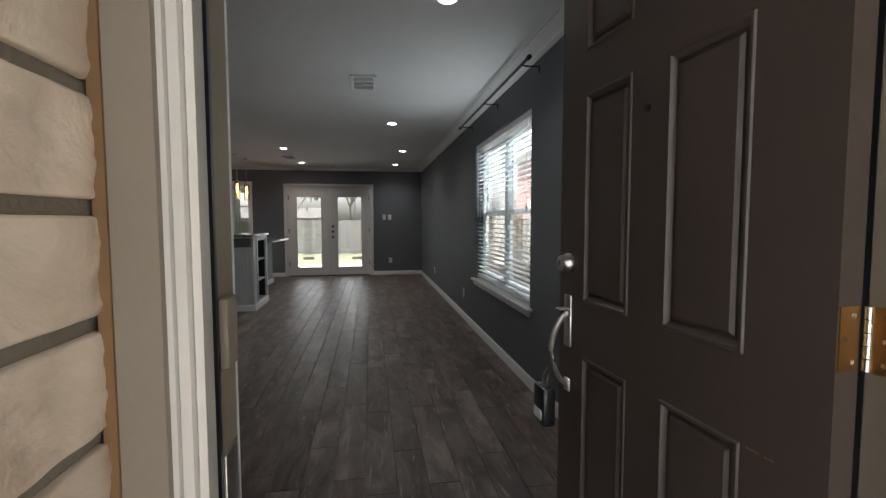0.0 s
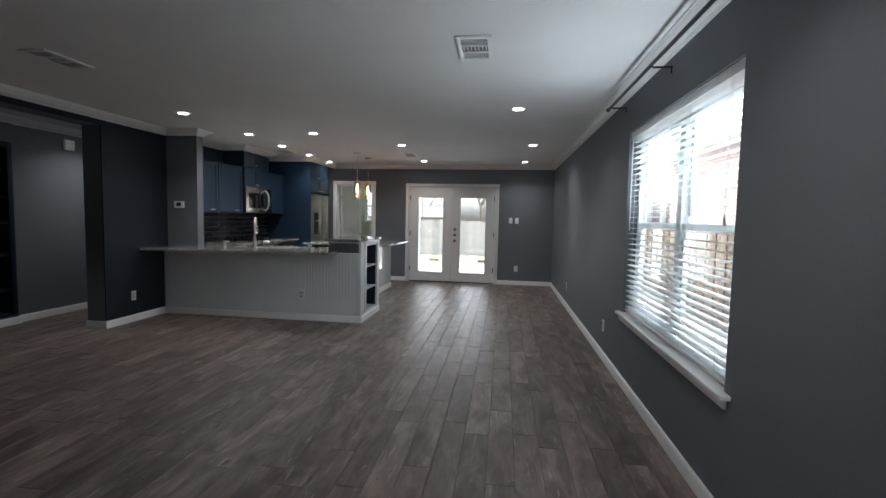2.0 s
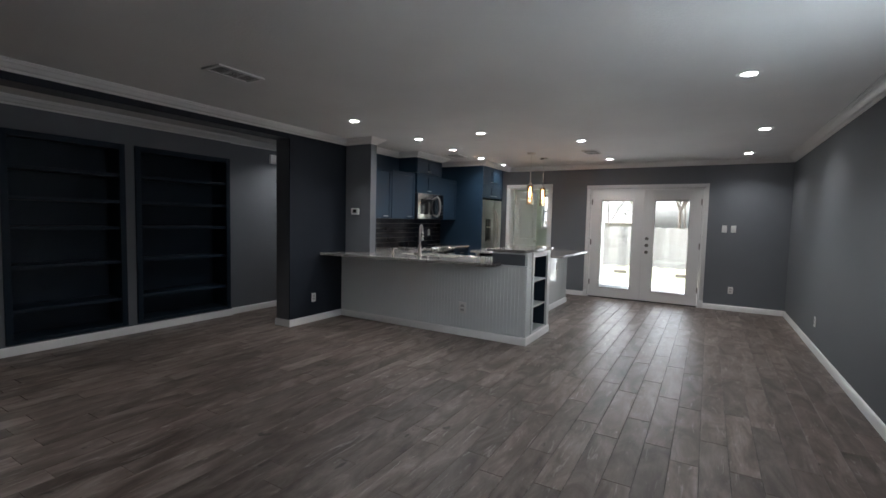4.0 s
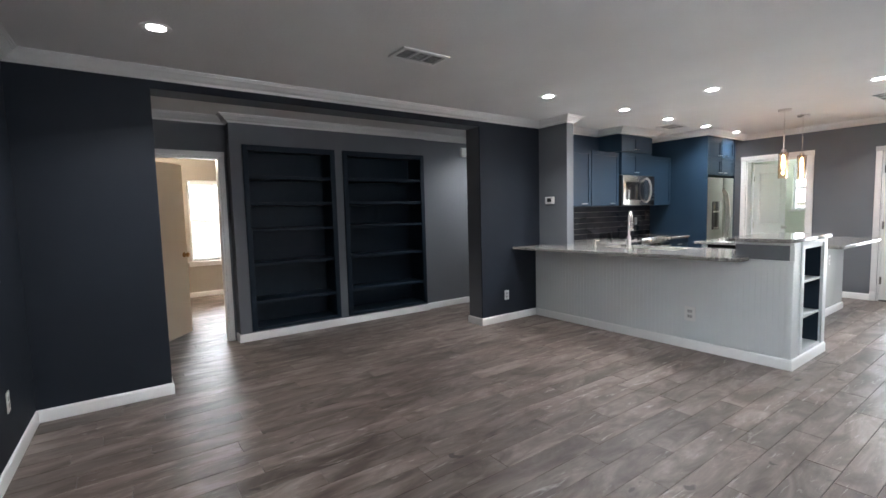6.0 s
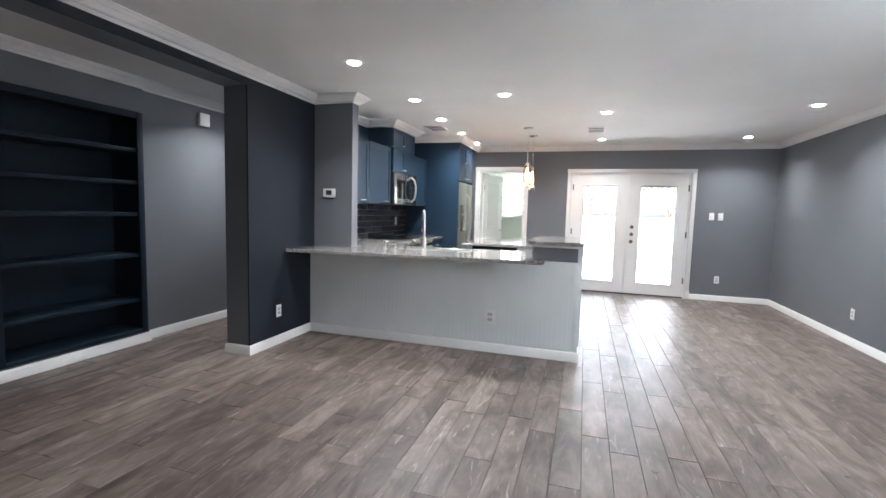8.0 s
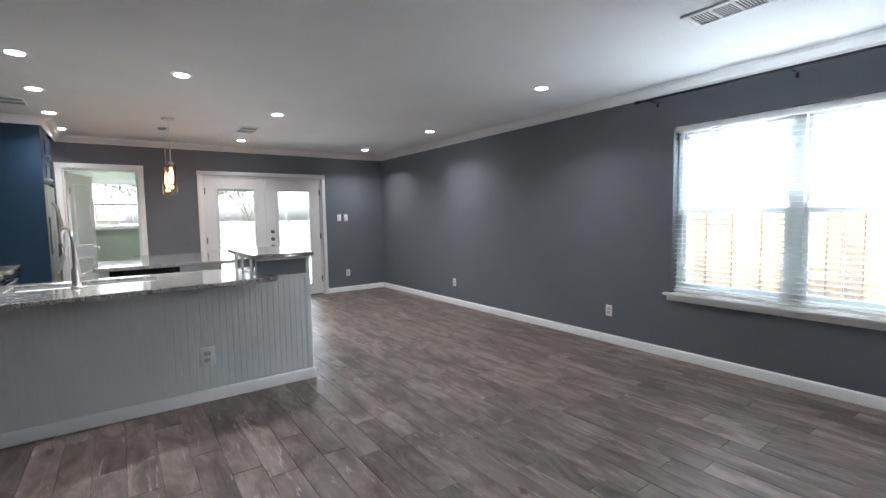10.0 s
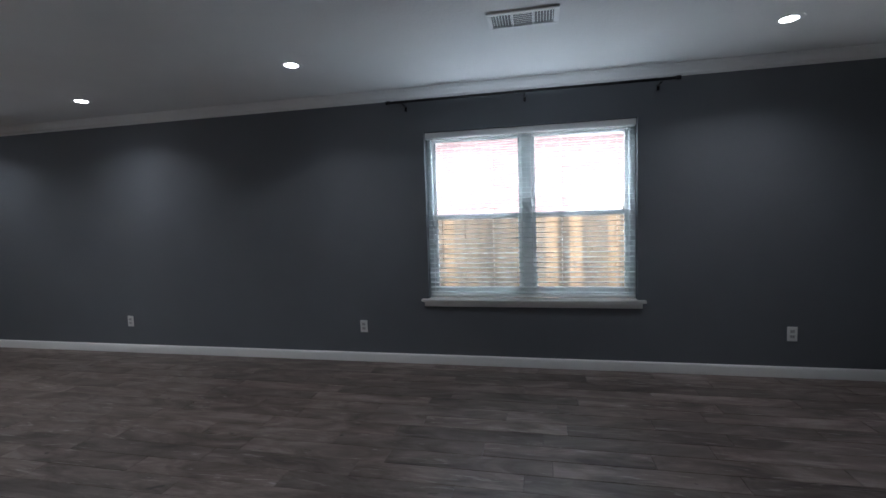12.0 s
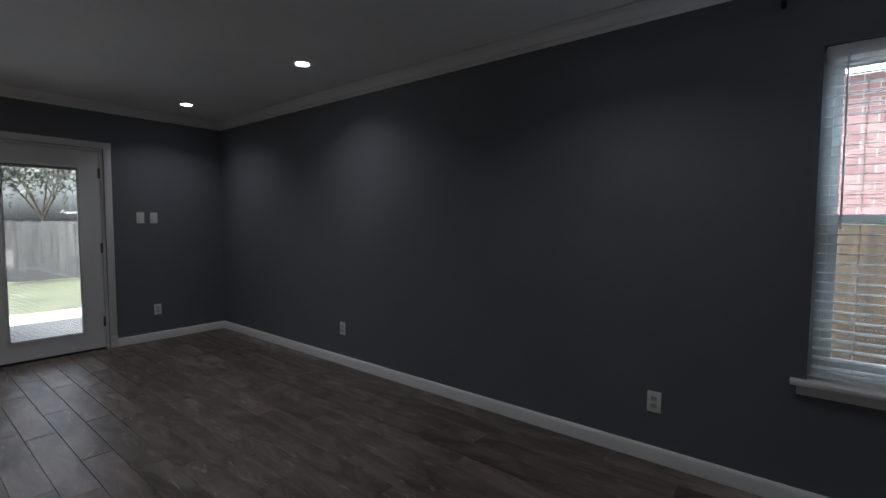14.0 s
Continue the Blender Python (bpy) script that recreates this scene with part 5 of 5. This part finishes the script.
for s in (-1, 1):
    o = part("socket", boxes((-0.016, 0.016, -0.0085, -0.006, s * 0.0195 - 0.013, s * 0.0195 + 0.013), b=0.001), SOCKETPLASTIC, outlet)
    part("slot", boxes((-0.008, -0.006, -0.0088, -0.0084, s * 0.0195 - 0.004, s * 0.0195 + 0.005), (0.006, 0.008, -0.0088, -0.0084, s * 0.0195 - 0.004, s * 0.0195 + 0.005)), DARKPLASTIC, o)
OUTS = [(WIN_X - 0.001, 6.042, 0.335, -90), (WIN_X - 0.001, 8.661, 0.335, -90), (0.53, FAR_Y - 0.001, 0.335, 0), (NAVY_X + 0.001, 6.456, 0.32, 90), (-3.555, south_y(-3.555) + 0.001, 0.378, 180), (WIN_X - 0.001, 2.54, 0.345, -90), (-1.93, south_y(-1.93) + 0.001, 0.483, 180)]
for i, (x, y, z, a) in enumerate(OUTS):
    m = pose(x, y, z, 0, 0, a)
    if i == 0:
        outlet.matrix_basis = m
    else:
        copy_thing(outlet, m)
jumbo = copy_thing(outlet, pose(-2.29, PY - 0.010, 0.335) @ Matrix.Diagonal((1.45, 1.0, 1.2, 1.0)))
tagged(jumbo, "oversized white duplex outlet plate on the bead-board")
tagged(copy_thing(outlet, pose(IX1 + 0.0125, 9.45, 0.66, 0, 0, 90)), "white duplex outlet plate on the island side")
splash = [copy_thing(outlet, pose(-4.262, 7.45, 1.13, 0, 0, 90)), copy_thing(outlet, pose(-4.262, 9.30, 1.13, 0, 0, 90))]
for o in splash:
    tagged(o, "white duplex outlet plate on the dark tile")
sw = thing("light_switch", (0, 0, 0), "white rocker switch plate on the grey wall", "light switch", "light switches")
part("plate", boxes((-0.035, 0.035, -0.006, 0, -0.057, 0.057), b=0.0025), PLASTIC, sw)
part("rocker", boxes((-0.016, 0.016, -0.010, -0.006, -0.033, 0.033), b=0.002), PLASTIC, sw)
sw.matrix_basis = pose(0.395, FAR_Y - 0.001, 1.325)
copy_thing(sw, pose(0.52, FAR_Y - 0.001, 1.325))
s3 = copy_thing(sw, pose(-1.9285, 7.42, 0.965, 0, 0, -90))
tagged(s3, "white rocker switch plate on the dark bar tile")
tagged(copy_thing(sw, pose(-1.9285, 7.10, 0.965, 0, 0, -90)), "white rocker switch plate on the dark bar tile")
tagged(copy_thing(sw, pose(-2.20, south_y(-2.20) + 0.001, 1.372, 0, 0, 180)), "white switch plate on the dark navy wall")
fire = thing("junction_box", (-2.29, 2.085, 1.37), "small open dull orange junction box in the navy wall", "junction box")
part("box", boxes((-2.315, -2.264, 2.080, 2.096, 1.334, 1.410), b=0.003), REDPLASTIC, fire)
th = thing("thermostat", (-4.03, 7.05, 1.45), "white wall thermostat with a dark display", "thermostat")
part("body", boxes((-4.10, -3.965, 7.022, 7.049, 1.41, 1.50), b=0.006), PLASTIC, th)
part("display", boxes((-4.065, -4.000, 7.0195, 7.0218, 1.435, 1.482)), DARKPLASTIC, th)
ch = thing("door_chime", (-5.42, 6.78, 2.2), "small white door chime box high on the wall", "door chime")
part("cover", boxes((-5.429, -5.39, 6.73, 6.86, 2.13, 2.26), b=0.004), PLASTIC, ch)

# tiled splash
tiles = thing("backsplash", (-4.27, 8.4, 0.9), "dark glossy subway tile backsplash with pale grout", "backsplash")
part("grout_bed", boxes((-4.279, -4.272, 7.173, 9.727, 0.903, 1.368)), MORTAR, tiles)
tw, thh = 0.30, 0.0765
me0 = None
for r in range(6):
    z0 = 0.905 + r * 0.0775
    x = 7.175 - (r % 2) * tw / 2
    while x < 9.72:
        a, b = max(x, 7.175), min(x + tw - 0.003, 9.722)
        if b - a > 0.02:
            t_ = part("tile", boxes((-4.272, -4.2665, a, b, z0, z0 + 0.0745)), TILE, tiles)
        x += tw
bt = thing("bar_backsplash", (-1.925, 7.4, 0.9), "dark glossy tile on the side of the raised bar", "backsplash")
part("grout_bed", boxes((-1.924, -1.9205, 6.985, 7.638, 0.903, 1.027)), MORTAR, bt)
for r in range(2):
    for k in range(3):
        a = 6.987 + k * 0.217
        part("tile", boxes((-1.928, -1.924, a, a + 0.214, 0.905 + r * 0.061, 0.963 + r * 0.061)), TILE, bt)


# ---- outdoors ----
solid("ground", boxes((-60, 60, 13.3, 70, -0.20, -0.10)), GRASS, "patchy green lawn of the back yard", "ground", kind=S)
solid("ground", boxes((1.8, 60, -12, 13.3, -0.20, -0.10), (-60, -9.2, -12, 13.3, -0.20, -0.10), (-9.2, 1.8, 12.93, 13.3, -0.20, -0.10)), BOUNCEGROUND, "pale side yard ground that bounces daylight", "ground", kind=S)
solid("patio", boxes((-4.4, 2.2, 11.1, 14.0, -0.099, -0.04)), CONCRETE, "pale concrete patio slab", "patio", kind=S)


def fence(name, p, q, h=1.8, z=-0.10, mat=None, cedar=()):
    mat = mat or FENCE
    ob = thing(name, (p[0], p[1], z), "weathered wooden board fence with rails", "fence")
    P, Q = Vector((*p, z)), Vector((*q, z))
    L = (Q - P).length
    ang = math.degrees(math.atan2(Q.y - P.y, Q.x - P.x))
    ob.matrix_basis = pose(p[0], p[1], z, 0, 0, ang)
    n = int(L / 0.145)
    me, fresh = None, None
    for i in range(n):
        if me is None:
            b = part("board", boxes((0, 0.149, -0.009, 0.009, 0.03, h)), mat, ob)
            b.matrix_parent_inverse = Matrix.Identity(4)
            me = b.data
        else:
            if cedar and fresh is None:
                fresh = me.copy()
                fresh.materials.clear()
                fresh.materials.append(NEWFENCE)
            b = new("board", fresh if i in cedar else me)
            b.parent = ob
        b.matrix_basis = pose(i * 0.145, 0.0195 * (i % 2), random.uniform(-0.02, 0.02), 0, random.uniform(-0.25, 0.25), 0)
    for zz in (0.25, h * 0.5, h - 0.32):
        b = part("rail", boxes((0, L, -0.055, -0.015, zz, zz + 0.09)), mat, ob)
        b.matrix_parent_inverse = Matrix.Identity(4)
    k = 0
    while k * 2.4 < L:
        b = part("post", boxes((k * 2.4, k * 2.4 + 0.09, -0.145, -0.055, 0.0, h - 0.05)), mat, ob)
        b.matrix_parent_inverse = Matrix.Identity(4)
        k += 1
    return ob


fence("fence", (3.1, 0.0), (3.1, 13.0), 1.44, cedar=(24, 27, 29, 38, 47))
fence("fence", (-12.0, 9.0), (-12.0, 0.5), 1.5, mat=YARDFENCE)
fence("fence", (12.0, 18.9), (-14.0, 18.9), 1.36, mat=YARDFENCE)

for tx, ty in ((-2.05, 16.6), (-0.40, 16.5)):
    solid("landscape_timber", boxes((tx - 0.17, tx + 0.17, ty - 0.05, ty + 0.05, -0.10, -0.005), b=0.008), BARK, "short weathered timber lying on the lawn", "timber")

# neighbour's brick house
nh = thing("neighbour_house", (5.0, 5.0, 0), "red brick neighbour house with pale mortar and white windows", "house")
part("wall", boxes((4.62, 4.9, -2.0, 14.0, -0.1, 3.05)), HOUSEMORTAR, nh)
part("eave", boxes((4.25, 5.0, -2.2, 14.2, 3.05, 3.2)), WHITE, nh)
bm = bmesh.new()
verts, faces = [], []
WINS = [(3.25, 3.87, 0.6, 1.68), (2.5, 3.17, 0.6, 1.68), (3.32, 3.93, 2.56, 2.95), (8.0, 8.8, 1.0, 2.4)]
r = 0
z = -0.05
while z < 2.97:
    y = -2.0 - (r % 2) * 0.1175
    while y < 14.0:
        a, b = y, y + 0.224
        if not any(a < w[1] and b > w[0] and z + 0.06 > w[2] and z < w[3] for w in WINS):
            k = len(verts)
            x0 = 4.612 + random.uniform(-0.002, 0.002)
            verts += [(x0, a, z), (x0, b, z), (x0, b, z + 0.068), (x0, a, z + 0.068), (4.621, a, z), (4.621, b, z), (4.621, b, z + 0.068), (4.621, a, z + 0.068)]
            faces += [(k, k + 3, k + 2, k + 1), (k, k + 1, k + 5, k + 4), (k + 3, k + 7, k + 6, k + 2), (k, k + 4, k + 7, k + 3), (k + 1, k + 2, k + 6, k + 5)]
        y += 0.235
    z += 0.080
    r += 1
me = bpy.data.meshes.new("bricks")
me.from_pydata(verts, [], faces)
me.materials.append(REDBRICK_REST)
bk = new("bricks", me)
bk.parent = nh
bk.matrix_parent_inverse = nh.matrix_basis.inverted()
tagged(bk, kind="stuff")
bm.free()
for y0, y1, z0, z1 in WINS:
    w = part("window", boxes((4.595, 4.619, y0, y0 + 0.05, z0, z1), (4.595, 4.619, y1 - 0.05, y1, z0, z1), (4.595, 4.619, y0 + 0.05, y1 - 0.05, z1 - 0.05, z1), (4.595, 4.619, y0 + 0.05, y1 - 0.05, z0, z0 + 0.05)), WHITE, nh)
    part("blind", boxes((4.608, 4.612, y0 + 0.051, y1 - 0.051, z0 + 0.051, z1 - 0.051)), PLASTIC, w)


def tree(x, y, h, crown, seed, bare=False):
    rng = random.Random(seed)
    ob = thing("tree", (x, y, -0.1), "bare winter tree with fine branches" if bare else "leafy backyard tree with an uneven crown", "tree")
    bm = bmesh.new()
    tips = []

    def limb(p, d, l, r, depth):
        q = p + d * l
        rod(bm, p, q, r, r * 0.68, 7)
        if depth == 0:
            tips.append(q)
            return
        for _ in range(3):
            nd = (d + Vector((rng.uniform(-0.8, 0.8), rng.uniform(-0.8, 0.8), rng.uniform(-0.15, 0.6)))).normalized()
            limb(q, nd, l * rng.uniform(0.6, 0.8), r * (0.55 if bare else 0.62), depth - 1)
    limb(Vector((x, y, -0.12)), Vector((0, 0, 1)), h * 0.32, (0.009 if bare else 0.015) * h, 4)
    part("trunk", bm, BARK, ob)
    vs, fs = [], []
    for q in tips:
        for _ in range(22 if bare else 42):
            c = q + Vector((rng.gauss(0, crown), rng.gauss(0, crown), rng.gauss(0, crown * 0.7)))
            u = Vector((rng.gauss(0, 1), rng.gauss(0, 1), rng.gauss(0, 1))).normalized() * 0.10
            v = u.orthogonal().normalized() * 0.05
            k = len(vs)
            vs += [c - u, c + v, c + u, c - v]
            fs.append((k, k + 1, k + 2, k + 3))
    me = bpy.data.meshes.new("crown")
    me.from_pydata([tuple(v) for v in vs], [], fs)
    me.materials.append(LEAF)
    c = new("crown", me)
    c.parent = ob
    c.matrix_parent_inverse = ob.matrix_basis.inverted()
    return ob


low = thing("garden_house", (-7.4, 27.0, -0.1), "low grey neighbour house with a shingled roof behind the fence", "house")
part("wall", boxes((-12.0, -2.8, 26.0, 28.0, -0.1, 1.42)), YARDFENCE, low)
bm = bmesh.new()
ends = [[bm.verts.new(v) for v in ((x, 25.7, 1.40), (x, 28.3, 1.40), (x, 27.0, 1.98))] for x in (-12.2, -2.6)]
for k in range(3):
    bm.faces.new((ends[0][k], ends[0][(k + 1) % 3], ends[1][(k + 1) % 3], ends[1][k]))
bm.faces.new(ends[0][::-1])
bm.faces.new(ends[1])
part("roof", bm, ROOFMAT, low)
for px in (-9.2, -5.2):
    part("window", boxes((px, px + 0.9, 25.97, 25.998, 0.75, 1.25), b=0.004), VINYL, low)
tree(-1.2, 30.0, 7.0, 0.5, 3)
tree(-5.5, 29.0, 8.0, 0.6, 5)
tree(2.6, 28.0, 4.4, 0.6, 8)
tree(-0.6, 21.6, 4.6, 0.4, 11, True)
tree(1.6, 22.3, 4.8, 0.5, 21, True)
tree(-3.4, 21.8, 4.4, 0.5, 23, True)
tree(7.0, 30.0, 8.0, 0.7, 14)
tree(-9.5, 27.0, 7.0, 0.6, 17)


# ---- floor planks and porch bricks ----
PW, PL, G = 0.15, 0.90, 0.0024
plank_meshes = {}
rest_v, rest_f = [], []
rows = []
for i in range(70):
    x0 = WIN_X - (i + 1) * PW
    off = (i * 0.37 + (0.21 if i % 3 == 1 else 0)) % 1.0 * PL
    for j in range(-1, 16):
        y0 = 0.86 + j * PL + off - PL
        rows.append((x0, max(y0, 1.003), min(y0 + PL, 12.79)))
near = 0
for x0, a, b in rows:
    if b - a < 0.02:
        continue
    x1 = x0 + PW
    if x1 < -8.95 or (x1 < -5.6 and (b > 6.2 or x0 < -5.7 and a < 1.2)) or (x0 < -4.3 and b > 8.6 and a < 11.06) or (x0 < -4.46 and b > 8.6) or (x0 > -1.96 and a > 11.0):
        continue
    inner = -3.9 < x0 and 2.15 < a and b < 9.3 and not (x0 < -1.6 and a > 6.9)
    if inner and near < 298:
        near += 1
        l = round(b - a - G, 3)
        if l not in plank_meshes:
            w = PW - G
            bm = bmesh.new()
            c = 0.0015
            lo = [bm.verts.new(v) for v in ((0, 0, -0.006), (w, 0, -0.006), (w, l, -0.006), (0, l, -0.006))]
            mi = [bm.verts.new(v) for v in ((0, 0, -c), (w, 0, -c), (w, l, -c), (0, l, -c))]
            hi = [bm.verts.new(v) for v in ((c, c, 0), (w - c, c, 0), (w - c, l - c, 0), (c, l - c, 0))]
            for u, v in ((lo, mi), (mi, hi)):
                for k in range(4):
                    bm.faces.new((u[k], u[(k + 1) % 4], v[(k + 1) % 4], v[k]))
            bm.faces.new(hi)
            me = bpy.data.meshes.new("plank")
            bm.to_mesh(me)
            bm.free()
            me.materials.append(PLANK)
            plank_meshes[l] = me
        ob = new("plank", plank_meshes[l])
        ob.parent = floor
        ob.location = (x0, a, random.uniform(-0.0004, 0.0004))
    else:
        k = len(rest_v)
        x2, y2 = x0 + PW - G, b - G
        c = 0.0015
        rest_v += [(x0, a, -0.006), (x2, a, -0.006), (x2, y2, -0.006), (x0, y2, -0.006), (x0 + c, a + c, 0), (x2 - c, a + c, 0), (x2 - c, y2 - c, 0), (x0 + c, y2 - c, 0)]
        rest_f += [(k, k + 1, k + 5, k + 4), (k + 1, k + 2, k + 6, k + 5), (k + 2, k + 3, k + 7, k + 6), (k + 3, k, k + 4, k + 7), (k + 4, k + 5, k + 6, k + 7)]
me = bpy.data.meshes.new("planks_far")
me.from_pydata(rest_v, [], rest_f)
me.materials.append(PLANK_REST)
ob = new("planks_far", me)
ob.parent = floor
tagged(ob, "wood-look plank tiles farther off", kind="stuff")

bh, bl = 0.0700, 0.22
bm = bmesh.new()
me_b = {}
for side, xface, sgn in ((0, -0.106, 1), (1, 0.855, -1)):
    for r in range(26):
        z = 0.0415 + r * 0.0815
        off = (r % 2) * 0.11
        for k in range(-1, 3):
            y0 = 0.31 + off + k * (bl + 0.010) - 0.19
            a, b = max(y0, 0.285), min(y0 + bl, 0.8295)
            if 0.70 < b:
                b = 0.8295
            if b - a < 0.06:
                continue
            l = round(b - a, 3)
            if l not in me_b:
                bq = boxes((-0.030, 0.007, 0, l, 0, bh), b=0.0028)
                bmesh.ops.subdivide_edges(bq, edges=[e for e in bq.edges if e.calc_length() > 0.05], cuts=11, use_grid_fill=True)
                for v in bq.verts:
                    if v.co.x > 0.005:
                        v.co.x += noise.noise(v.co * 45 + Vector((0, l * 90, 0))) * 0.0032 + noise.noise(v.co * 120) * 0.0018
                for f in bq.faces:
                    f.smooth = True
                me = bpy.data.meshes.new("brick")
                bq.to_mesh(me)
                bq.free()
                me.materials.append(PALEBRICK)
                me_b[l] = me
            ob = new("brick", me_b[l])
            ob.parent = porch
            ob.matrix_basis = pose(xface, a if sgn > 0 else a + l, z, 0, 0, 0 if sgn > 0 else 180)
